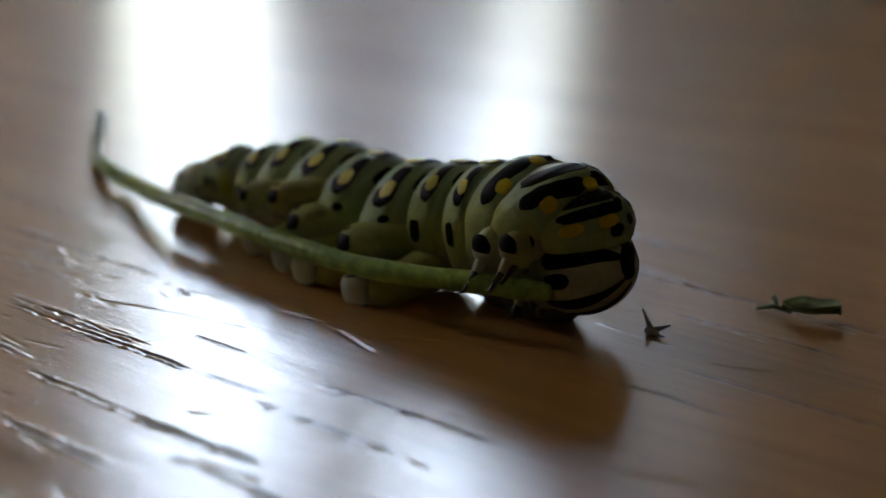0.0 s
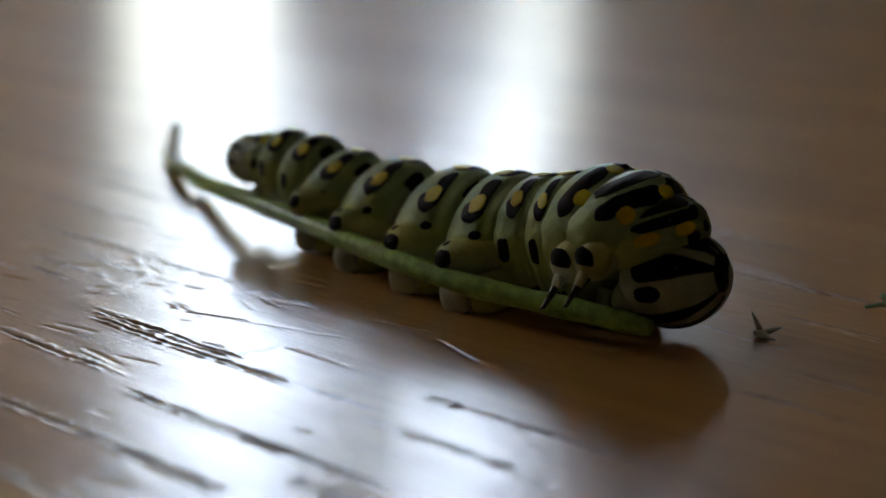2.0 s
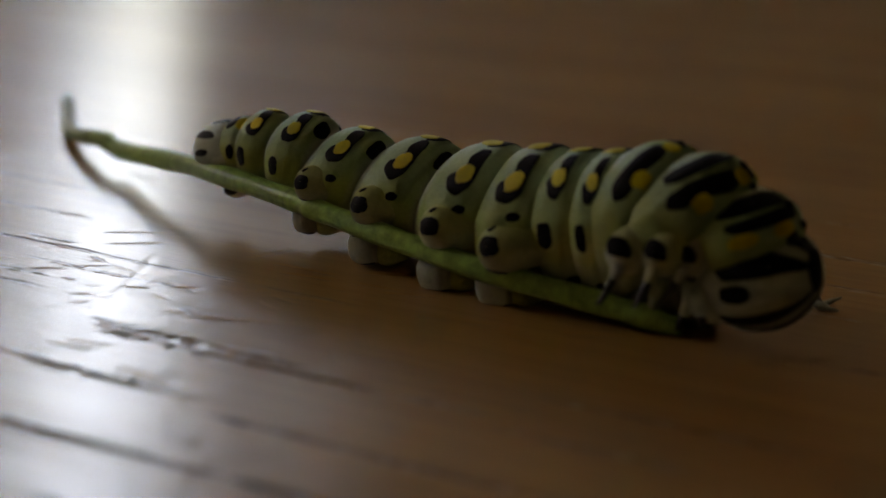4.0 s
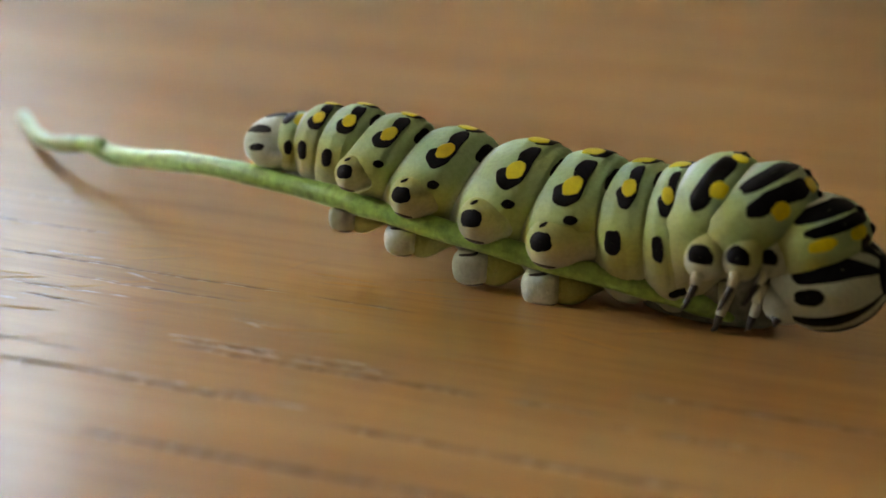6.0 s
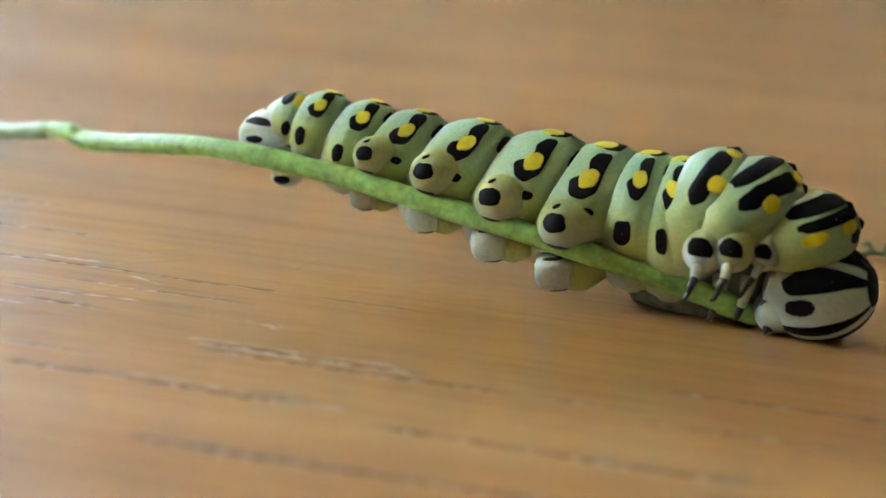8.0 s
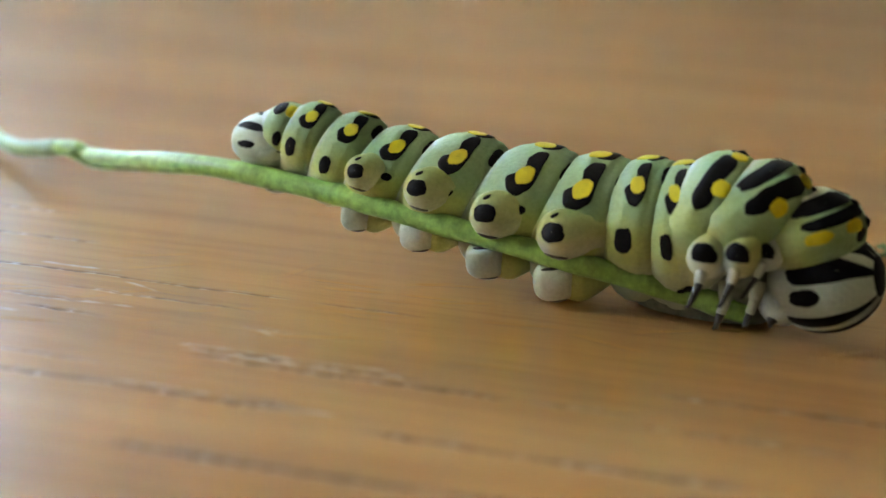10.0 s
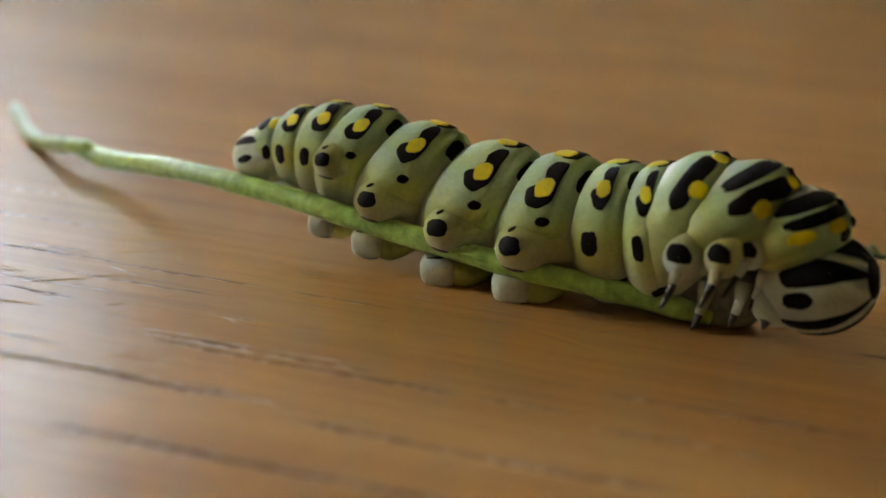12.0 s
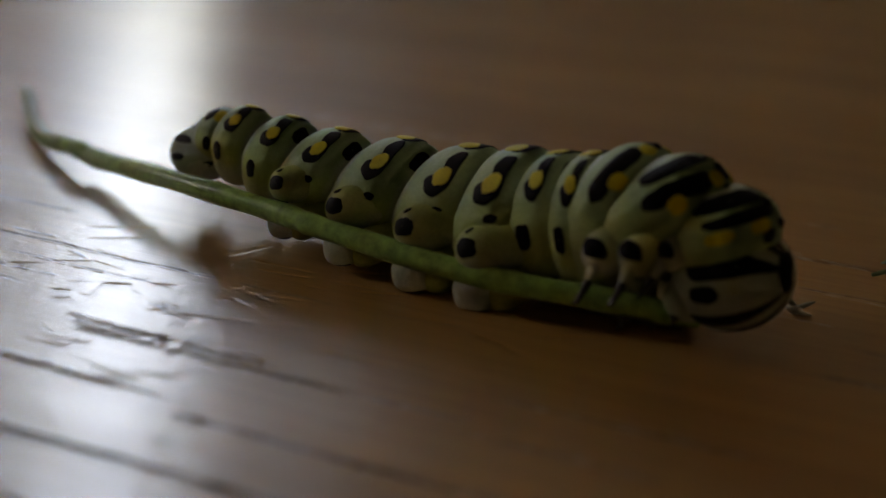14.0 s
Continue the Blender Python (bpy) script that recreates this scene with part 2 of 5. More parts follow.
for i, (a, b, c, d) in enumerate(OPENINGS):
    w = 0.02
    boxes("window_%d" % (i + 1), [(a, a + w, 0, 0.05, c, d), (b - w, b, 0, 0.05, c, d), (a + w, b - w, 0, 0.05, c, c + w), (a + w, b - w, 0, 0.05, d - w, d)],
          FRAME, ROOM @ pose(0, AWAY + 0.05, 0), 0, "white painted window frame", "window", "structure")

# Unseen tinted sheets, added in three openings to dim their reflected glare.
def dimmer_material(name, grey):
    mat, nodes, links, _ = material(name, (0.8, 0.8, 0.78), 0.9)
    clear = nodes.new("ShaderNodeBsdfTransparent")
    clear.inputs["Color"].default_value = (grey, grey * 0.985, grey * 0.95, 1)
    links.new(clear.outputs[0], nodes["Material Output"].inputs["Surface"])
    return mat


DIM, MID, DENSE = dimmer_material("dim_sheet", 0.50), dimmer_material("dim_sheet_mid", 0.52), dimmer_material("dim_sheet_dense", 0.26)
for (a, b, c, d), dimmer in zip(OPENINGS[2:], (DIM, MID, DENSE)):
    boxes("dim_sheet", [(a + 0.02, b - 0.02, 0, 0.002, c + 0.02, d - 0.02)], dimmer, ROOM @ pose(0, AWAY + 0.07, 0), 0, "unseen clear grey sheet added to dim the window", "curtain")

# Fill lamp added in the unseen west opening.
opening_fill("fill_west", ROOM @ Vector((-2.38, 1.6, 1.25)), ROOM @ Vector((0, 0.2, 0.0)), 0.8, 0.7, 0.17, (0.86, 0.93, 1.0))


# ---------------------------------------------------------------- the table
# Cracks along the grain: across the grain, from, to along it, half width, depth, unevenness.
CRACKS = [
    (0.06, 0.0, 1.12, 0.020, 0.030), (-0.02, 0.05, 1.52, 0.022, 0.034), (0.00, 1.55, 2.1, 0.014, 0.014),
    (-0.56, 0.99, 2.6, 0.026, 0.034), (-0.45, -0.7, 0.78, 0.024, 0.030), (-0.40, 0.45, 0.74, 0.012, 0.02),
    (0.84, -1.6, 0.28, 0.014, 0.020), (0.84, 0.32, 0.9, 0.010, 0.010), (0.28, 2.03, 3.2, 0.018, 0.022),
    (-0.99, 0.1, 2.2, 0.030, 0.034), (-0.09, 2.0, 2.9, 0.018, 0.022), (2.78, 1.2, 4.2, 0.022, 0.024),
    (0.39, 0.15, 0.43, 0.016, 0.024), (2.33, 2.6, 3.6, 0.014, 0.016), (1.25, 3.0, 3.7, 0.014, 0.016),
    (-1.45, 0.9, 2.8, 0.028, 0.03), (-1.75, -0.4, 1.2, 0.028, 0.03), (1.62, 3.1, 4.4, 0.016, 0.016),
    (0.44, -1.1, -0.66, 0.022, 0.026), (0.30, -0.95, -0.45, 0.018, 0.022), (1.30, -2.4, -0.9, 0.014, 0.018),
    (1.75, -2.8, -1.3, 0.014, 0.018), (3.4, 0.2, 2.6, 0.02, 0.02), (3.9, -1.4, 0.9, 0.02, 0.02), (0.62, -0.9, 0.1, 0.012, 0.016),
    (-0.25, -1.2, -0.2, 0.016, 0.02), (2.05, -3.2, -2.0, 0.016, 0.018), (-2.2, 0.5, 2.6, 0.03, 0.03), (-0.75, 2.2, 3.4, 0.02, 0.022),
]
# Fine scratches: from, to. A few long ones, then many short ones worn into the varnish.
SCRATCHES = [((-0.36, 0.98), (-0.12, 0.30), 0.0012), ((1.0, 0.0), (1.12, 0.30), 0.0025)]
pick = random.Random(11)
for i in range(150):
    near = i < 50
    sx, sy = (pick.uniform(-1.7, 0.7), pick.uniform(-0.3, 1.3)) if near else (pick.uniform(-2.4, 4.2), pick.uniform(-1.6, 3.3))
    turn, length = radians(pick.gauss(14, 16)), pick.uniform(0.06, 0.42)
    SCRATCHES.append(((sx, sy), (sx + length * math.cos(turn), sy + length * math.sin(turn)), pick.uniform(0.0015, 0.006)))


# Chipped streaks of varnish: from x, y to x, y, half width.
SCUFFS = [(1.47, 3.47, 2.0, 3.43, 0.022), (1.85, 2.97, 2.9, 2.76, 0.016), (1.9, 2.90, 2.6, 2.77, 0.022), (2.0, 2.86, 2.45, 2.80, 0.016), (2.36, 1.91, 2.95, 1.85, 0.014), (2.75, 2.29, 3.22, 2.26, 0.014), (3.2, 2.72, 3.5, 2.70, 0.015),
          (-0.05, 0.085, 0.95, 0.10, 0.018), (0.0, 0.03, 1.05, 0.035, 0.018), (-0.55, 0.60, -0.20, 0.62, 0.02), (-0.9, 0.42, -0.35, 0.45, 0.016), (-0.62, 0.78, -0.4, 0.70, 0.016), (0.12, 0.40, 0.34, 0.33, 0.014),
          (-0.12, -0.40, 0.45, -0.43, 0.02), (0.6, -0.43, 0.95, -0.46, 0.02), (1.75, 2.35, 2.0, 2.4, 0.012), (-1.2, 0.9, -0.7, 0.93, 0.02), (-1.5, 0.2, -0.8, 0.22, 0.02)]


def axis_steps(dense0, dense1, step, far0, far1):
    inner = np.arange(dense0, dense1 + step / 2, step)
    left = dense0 - np.geomspace(step * 1.3, dense0 - far0, 26)[::-1]
    right = dense1 + np.geomspace(step * 1.3, far1 - dense1, 26)
    return np.concatenate([left, inner, right])


def table_top():
    """The varnished board: one sheet with its cracks sunk into it, on a slab with sides."""
    xs, ys = axis_steps(-2.6, 4.4, 0.016, -52.0, 45.0), axis_steps(-1.9, 3.6, 0.008, -30.0, 42.0)
    X, Y = np.meshgrid(xs, ys)
    rng = np.random.default_rng(4)
    Z, dirt, worn_glint = np.zeros_like(X), np.zeros_like(X), np.zeros_like(X)
    for y0, x0, x1, half, deep in CRACKS:
        k, ph = rng.uniform(3, 9, 4), rng.uniform(0, 6.28, 4)
        mid = y0 + 0.006 * np.sin(k[0] * X + ph[0]) + 0.003 * np.sin(3.1 * k[1] * X + ph[1])
        rough = rng.standard_normal(X.shape[1])
        slow = np.convolve(rough, np.hanning(25) / 12, "same") + 0.6 * np.convolve(rng.standard_normal(X.shape[1]), np.hanning(9) / 4.5, "same")
        rag = (0.66 + 0.22 * np.sin(1.1 * k[2] * X[0] + ph[2]) + 0.5 * slow)[None, :]
        ends = np.clip((X - x0) / 0.12, 0, 1) * np.clip((x1 - X) / 0.16, 0, 1)
        stain = 0.42 * np.exp(-(((Y - mid - 0.3 * half) / (1.25 * half)) ** 2)) * ends * np.clip(rag + 0.1, 0, 1)
        half, deep = 0.42 * half + 0.001, 0.25 * deep
        s = np.exp(-(((Y - mid) / half) ** 2)) * np.clip(rag, 0.05, 1.2) * ends
        torn = np.clip(0.55 + 0.9 * np.convolve(rng.standard_normal(X.shape[1]), np.hanning(5) / 2.5, "same"), 0, 1.6)[None, :]
        lip = (np.exp(-(((Y - mid + 2.0 * half) / (1.0 * half)) ** 2)) + 0.6 * np.exp(-(((Y - mid - 2.0 * half) / (0.9 * half)) ** 2))) * ends * torn
        Z += -deep * s + 0.85 * deep * lip
        # the pale tone paints in the light that the lips catch
        worn_glint = np.maximum(worn_glint, np.clip(0.62 * lip, 0, 1))
        dirt = np.maximum(dirt, np.clip(np.maximum(1.15 * s, stain), 0, 1))
    for (ax, ay), (bx, by), deep in SCRATCHES:
        d = Vector((bx - ax, by - ay))
        L = d.length
        iy = np.searchsorted(ys, (min(ay, by) - 0.08, max(ay, by) + 0.08))
        ix = np.searchsorted(xs, (min(ax, bx) - 0.08, max(ax, bx) + 0.08))
        cut = (slice(*iy), slice(*ix))
        x_, y_ = X[cut] - ax, Y[cut] - ay
        t = (x_ * d.x + y_ * d.y) / L
        o = (x_ * d.y - y_ * d.x) / L + 0.008 * np.sin(6 * t + ax)
        s = np.exp(-((o / 0.011) ** 2)) * np.clip(t / 0.06, 0, 1) * np.clip((L - t) / 0.06, 0, 1)
        Z[cut] += -deep * s
    # chipped varnish: pale broken streaks, their white glints put into the colour too
    for ax, ay, bx, by, wide in SCUFFS:
        rag = np.clip(0.6 + 0.9 * np.convolve(rng.standard_normal(X.shape[1]), np.hanning(9) / 3.2, "same"), 0, 1)[None, :]
        mid = ay + (by - ay) * (X - ax) / (bx - ax) + 0.01 * np.sin(9 * X)
        w = np.exp(-(((Y - mid) / (0.55 * wide)) ** 2)) * np.clip((X - ax) / 0.05, 0, 1) * np.clip((bx - X) / 0.05, 0, 1) * rag
        worn_glint = np.maximum(worn_glint, w)
        Z += w * (0.0035 + rng.uniform(0.0, 0.0022, X.shape))
    # long shallow swell of worn early wood
    Z += 0.0007 * np.sin(7.0 * Y + 1.1 * np.sin(0.5 * X)) * np.exp(-(((X - 1) / 6) ** 2) - ((Y - 1) / 5) ** 2)
    Z += 0.0003 * np.sin(23.0 * Y + 1.7 * np.sin(0.9 * X)) * np.exp(-(((X - 1) / 5) ** 2) - ((Y - 1) / 4) ** 2)
    nx, ny = len(xs), len(ys)
    co = np.stack([X, Y, Z], -1).reshape(-1, 3) * U
    i, j = np.meshgrid(np.arange(nx - 1), np.arange(ny - 1))
    a = (j * nx + i).ravel()
    quads = np.stack([a, a + 1, a + nx + 1, a + nx], 1)
    me = bpy.data.meshes.new("board")
    me.vertices.add(len(co))
    me.vertices.foreach_set("co", co.ravel())
    me.loops.add(quads.size)
    me.loops.foreach_set("vertex_index", quads.ravel())
    me.polygons.add(len(quads))
    me.polygons.foreach_set("loop_start", np.arange(0, quads.size, 4))
    me.polygons.foreach_set("loop_total", np.full(len(quads), 4))
    me.update(calc_edges=True)
    me.polygons.foreach_set("use_smooth", [True] * len(quads))
    att = me.attributes.new("groove", "FLOAT", "POINT")
    att.data.foreach_set("value", dirt.ravel())
    att = me.attributes.new("worn_glint", "FLOAT", "POINT")
    att.data.foreach_set("value", worn_glint.ravel())
    me.materials.append(WOOD)
    table = new("table")
    tagged(table, "honey-brown varnished oak table with cracked, scratched grain", "table")
    top = new("board", me)
    top.parent = table
    x0, x1, y0, y1 = xs[0] * U, xs[-1] * U, ys[0] * U, ys[-1] * U
    slab = boxes("slab", [(x0, x1, y0, y1, -0.03, -0.0012)], WOOD)
    slab.parent = table
    for sx in (x0 + 0.05, x1 - 0.11):
        for sy in (y0 + 0.05, y1 - 0.11):
            leg = boxes("leg", [(sx, sx + 0.06, sy, sy + 0.06, FLOOR, -0.03)], WOOD, None, 0.004)
            leg.parent = table
    return table


table_top()


# ---------------------------------------------------------------- the caterpillar
def smooth_loop(pts, per=5):
    """A closed outline rounded through its corners."""
    n, out = len(pts), []
    for i in range(n):
        p0, p1, p2, p3 = (Vector(pts[(i + k) % n]) for k in (-1, 0, 1, 2))
        for s in range(per):
            f = s / per
            out.append(0.5 * (2 * p1 + (p2 - p0) * f + (2 * p0 - 5 * p1 + 4 * p2 - p3) * f * f + (3 * p1 - p0 - 3 * p2 + p3) * f ** 3))
    return out


def patch(surf, p0, q0, outline, lift=0.0022, seed=0, wob=0.05):
    """A mark that lies flush on the surface surf(p, q) round (p0, q0); its outline is star-shaped round its middle."""
    rnd = random.Random(seed)
    ph = [rnd.uniform(0, 6.28) for _ in range(3)]
    n = len(outline)
    verts = []
    for f, up_ in [(0.02, 1)] + [(0.1 * i, 1) for i in range(1, 10)] + [(0.97, 0.9), (1.0, -1.2)]:
        for j, o in enumerate(outline):
            th = 2 * math.pi * j / n
            g = f * (1 + wob * (0.6 * math.sin(2 * th + ph[0]) + 0.6 * math.sin(5 * th + ph[1]) + 0.4 * math.sin(9 * th + ph[2])))
            pos, nor = surf(p0 + o[0] * g, q0 + o[1] * g)
            verts.append(pos + nor * (lift * up_))
    return verts, [tuple(reversed(q)) for q in grid_faces(12, n)]


def oval(a, b, turn=0.0, square=2.2, n=30):
    c, s, out = math.cos(radians(turn)), math.sin(radians(turn)), []
    for j in range(n):
        th = 2 * math.pi * j / n
        co, si = math.cos(th), math.sin(th)
        r = (abs(co) ** square + abs(si) ** square) ** (-1 / square)
        x, y = a * r * co, b * r * si
        out.append(Vector((x * c - y * s, x * s + y * c)))
    return out


def ring_surface(R, h, drop=0.2, flat=0.0, slant=0.0, swell=0.0, fwd=0.0, crest=0.0):
    """The skin of one ring of the body: surf(x, arc), arc in units from the horizontal on the near side upwards."""
    def radius(x):
        u = (x - fwd) / h
        r = 1 - drop * min(1.0, abs(u)) ** 2.6 - 2.0 * drop * max(0.0, abs(u) - 1)
        # shallow folds of the skin across the ring
        return R * (r - 0.022 * math.exp(-((u - 0.42) / 0.10) ** 2) - 0.012 * math.exp(-((u + 0.50) / 0.10) ** 2))

    def point(x, ang):
        r = radius(x)
        a = math.atan2(math.sin(ang), math.cos(ang))
        if swell:
            r += swell * math.exp(-((x + 0.03) / 0.13) ** 2 - ((a + 0.05) / 0.42) ** 2)
        # the flank is creased lengthwise under the row of bands
        r -= 0.045 * R * math.exp(-((a - 0.30) / 0.13) ** 2) * math.exp(-(x / (0.8 * h)) ** 2)
        sq = 1 - flat * max(0.0, -math.sin(ang)) ** 2
        z = r * math.sin(ang) * sq * (1 + crest * max(0.0, math.sin(ang)) ** 4)
        return Vector((x + slant * (z - 0.67 * R), -r * math.cos(ang), z))

    def surf(x, arc):
        ang, e = arc / R, 1e-3
        p = point(x, ang)
        nor = (point(x + e, ang) - p).cross(point(x, ang + e) - p).normalized()
        if nor.dot(Vector((0, -math.cos(ang), math.sin(ang)))) < 0:
            nor = -nor
        return p, nor
    return surf, point


def attribute(ob, name, values):
    ob.data.attributes.new(name, "FLOAT", "POINT").data.foreach_set("value", values)


def ring_mesh(point, h, n=64, m=40, reach=1.5, mid=0.0):
    """The ring, its tucked skin on both sides, and for each vertex how near the back it lies and how deep in the fold."""
    steps = [-reach + 2 * reach * i / (m - 1) for i in range(m)]
    verts, back, fold = [], [], []
    for s, f in [(-reach, 0.02), (-reach, 0.5)] + [(s, 1.0) for s in steps] + [(reach, 0.5), (reach, 0.02)]:
        for j in range(n):
            ang = 2 * math.pi * j / n
            p = point(mid + s * h, ang)
            verts.append(Vector((p.x, p.y * f, p.z * f)))
            back.append(0.5 + 0.5 * math.sin(ang + 0.12))
            fold.append(max(0.0, min(1.0, (abs(s) - 0.78) / 0.25)))
    return verts, grid_faces(m + 4, n), back, fold


def ellipsoid(centre, radii, turn=(0, 0, 0), boxy=1.0):
    """surf(p, q) round the near pole (-y) of an ellipsoid, and its mesh."""
    rot = Euler([radians(a) for a in turn]).to_matrix()
    c, rx, ry, rz = Vector(centre), *radii

    def at(d):
        if boxy != 1.0:
            d = Vector([math.copysign(abs(c_) ** boxy, c_) for c_ in d]) * (1 / max(1e-6, Vector(d).length))
        v = Vector((d.x * rx, d.y * ry, d.z * rz))
        nor = Vector((d.x / rx, d.y / ry, d.z / rz)).normalized()
        return c + rot @ v, rot @ nor

    def surf(p, q):
        a, b = p / rx, q / rz
        return at(Vector((math.sin(a) * math.cos(b), -math.cos(a) * math.cos(b), math.sin(b))))

    verts, rows, n = [], 21, 32
    for i in range(rows):
        lat = -math.pi / 2 + math.pi * i / (rows - 1)
        for j in range(n):
            lon = 2 * math.pi * j / n
            verts.append(at(Vector((math.cos(lat) * math.cos(lon), math.cos(lat) * math.sin(lon), math.sin(lat))))[0])
    return surf, verts, grid_faces(rows, n)


def tube(points, radii, n=16):
    """A tapered tube through points."""
    pts = [Vector(p) for p in points]
    verts, up_ = [], Vector((0.13, 0.2, 1)).normalized()
    for i, p in enumerate(pts):
        t = (pts[min(i + 1, len(pts) - 1)] - pts[max(i - 1, 0)]).normalized()
        a = t.cross(up_).normalized()
        b = a.cross(t)
        verts += [p + radii[i] * (a * math.cos(2 * math.pi * j / n) + b * math.sin(2 * math.pi * j / n)) for j in range(n)]
    faces = grid_faces(len(pts), n)
    faces += [tuple(reversed(range(n))), tuple(range((len(pts) - 1) * n, len(pts) * n))]
    return verts, faces


CATERPILLAR = new("caterpillar")
tagged(CATERPILLAR, "plump green caterpillar with black bands and yellow spots clasping a stem", "caterpillar")
CATERPILLAR.matrix_basis = pose(-0.2565 * U, 1.6985 * U, 0, 0, 0, -7.5)
SEGMENTS = {}
D = math.pi / 180

# ring: radius, half length, slant, flatness of the belly, height of its spot on the flank in degrees
RINGS = {
    "a9": (0.150, 0.100, 0.10, -0.30, 52), "a8": (0.178, 0.115, 0.12, -0.45, 51), "a7": (0.208, 0.135, 0.20, -0.50, 50),
    "a6": (0.238, 0.165, 0.34, -0.36, 48.5), "a5": (0.268, 0.195, 0.36, -0.32, 48), "a4": (0.292, 0.215, 0.34, -0.28, 43),
    "a3": (0.306, 0.195, 0.26, -0.28, 40.5), "a2": (0.300, 0.150, 0.08, -0.40, 45), "a1": (0.305, 0.135, 0.06, -0.42, 41),
    "t3": (0.325, 0.180, 0.12, -0.55, 41), "t2": (0.335, 0.185, 0.10, -0.10, 42), "t1": (0.265, 0.160, 0.05, 0.0, 23),
}
# forward lean of the rings behind the head, in degrees
LEAN = {"t3": 14, "t2": 40, "t1": 66}
# where along a ring it is fullest
FULLEST = {"t1": 0.055, "t2": 0.02}
# how far the ends of the rings draw in
TUCK = {"t3": 0.34, "t2": 0.38, "t1": 0.40, "a1": 0.24, "a2": 0.24}
# the broken band round a spot, from the spot's middle
BAND = smooth_loop([(-0.084, -0.012), (-0.080, -0.052), (-0.040, -0.092), (0.012, -0.100), (0.050, -0.070), (0.058, -0.020),
                    (0.050, 0.040), (0.046, 0.110), (0.020, 0.150), (-0.026, 0.140), (-0.044, 0.095), (-0.030, 0.045), (-0.046, 0.012)], 4)


def scaled(outline, a, b, turn=0.0, flip=1):
    c, s = math.cos(radians(turn)), math.sin(radians(turn))
    out = [Vector((o[0] * a * c - o[1] * b * s, (o[0] * a * s + o[1] * b * c) * flip)) for o in outline]
    return out if flip > 0 else out[::-1]


def body_ring(key):
    R, h, slant, flat, _ = RINGS[key]
    surf, point = ring_surface(R, h, TUCK.get(key, 0.28), flat, slant, 0.030 if key in ("a3", "a4", "a5", "a6") else 0.0, FULLEST.get(key, 0.0), 0.09 if key in ("a3", "a4", "a5", "a6", "a7", "a8") else 0.0)
    verts, faces, back, fold = ring_mesh(point, h, reach=1.12 if key in LEAN else 1.5, mid=FULLEST.get(key, 0.0))
    ob = part("body_ring", verts, faces, SKIN, CATERPILLAR)
    attribute(ob, "back", back)
    attribute(ob, "fold", fold)
    SEGMENTS[key] = ob
    return ob, surf, R, h


def mark(ob, surf, name, mat, x, deg, R, outline, lift=0.0022, seed=0):
    v, f = patch(surf, x, deg * D * R, outline, lift, seed)
    return part(name, v, f, mat, ob)


def banded(ob, surf, R, h, deg, k, wide, seed, small=True, crease=True):
    """The broken black band of a ring with its yellow spots, on both flanks of the back."""
    for side in (1, -1):
        at = (lambda d: d) if side == 1 else (lambda d: 206 - d)
        mark(ob, surf, "black_band", BLACK, 0.0, at(deg), R, scaled(BAND, k * wide, k, 0, side), 0.0022, seed + side)
        mark(ob, surf, "yellow_spot", YELLOW, -0.004, at(deg), R, oval(0.041 * k * min(1.1, wide + 0.1), 0.046 * k, 20, 2.5), 0.0048, seed + 2)
        mark(ob, surf, "black_band", BLACK, 0.012 * k, at(deg + 52), R, oval(0.055 * k * wide, 0.085 * k, 0, 2.6), 0.0022, seed + 3)
        mark(ob, surf, "yellow_spot", YELLOW, -0.018 * k, at(deg + 45), R, oval(0.050 * k, 0.040 * k, 0, 2.4), 0.0048, seed + 4)
        if small:
            mark(ob, surf, "black_dot", BLACK, 0.055 * k, at(10), R, oval(0.030 * k, 0.021 * k, -12 * side), 0.0022, seed + 5)
        if crease:
            mark(ob, surf, "black_bar", BLACK, 0.86 * h, at(deg + 20), R, oval(0.040 * k, 0.075 * k, 0, 2.8), 0.003, seed + 6)


def capsule(a, b, ra, rb, n=28):
    """A fleshy thumb from its round tip a to its root b."""
    a, b = Vector(a), Vector(b)
    t = (b - a).normalized()
    pts = [a - t * ra * math.cos(u * math.pi / 16) for u in range(0, 9)] + [a.lerp(b, f / 8) for f in range(1, 8)] + [b + t * rb * math.sin(u * math.pi / 16) for u in range(0, 9)]
    rad = [max(0.002, ra * math.sin(u * math.pi / 16)) for u in range(0, 9)]
    # one soft crease round the thumb, a little behind its tip
    rad += [(ra + (rb - ra) * f / 8) * (1 - 0.05 * math.exp(-((f / 8 - 0.42) / 0.12) ** 2)) for f in range(1, 8)]
    rad += [max(0.002, rb * math.cos(u * math.pi / 16)) for u in range(0, 9)]
    return tube(pts, rad, n)


def near_proleg(key, k, seed):
    """The fleshy foot on the near flank: a thick thumb that lies over the stem; its place is that of its black dot."""
    tip = (0.02 * k, 0.120 * k, -0.052 * k)
    v, f = capsule(tip, (0.18 * k, 0.30 * k, -0.01 * k), 0.118 * k, 0.125 * k)
    ob = part("proleg", v, f, LOBE, CATERPILLAR)
    surf = ellipsoid(tip, (0.118 * k, 0.118 * k, 0.118 * k))[0]
    v, f = patch(surf, -0.015 * k, 0.036 * k, oval(0.062 * k, 0.047 * k, 10, 2.8), 0.0025, seed)
    part("black_dot", v, f, BLACK, ob)
    v, f = patch(surf, -0.045 * k, 0.122 * k, oval(0.030 * k, 0.017 * k, 30), 0.0025, seed + 1)
    part("black_dot", v, f, BLACK, ob)
    # the dark sole that grips the stem
    v, f = patch(surf, 0.0, -0.100 * k, oval(0.090 * k, 0.014 * k, -4), 0.0025, seed + 2)
    part("dark_sole", v, f, CLAW, ob)
    SEGMENTS[key] = ob


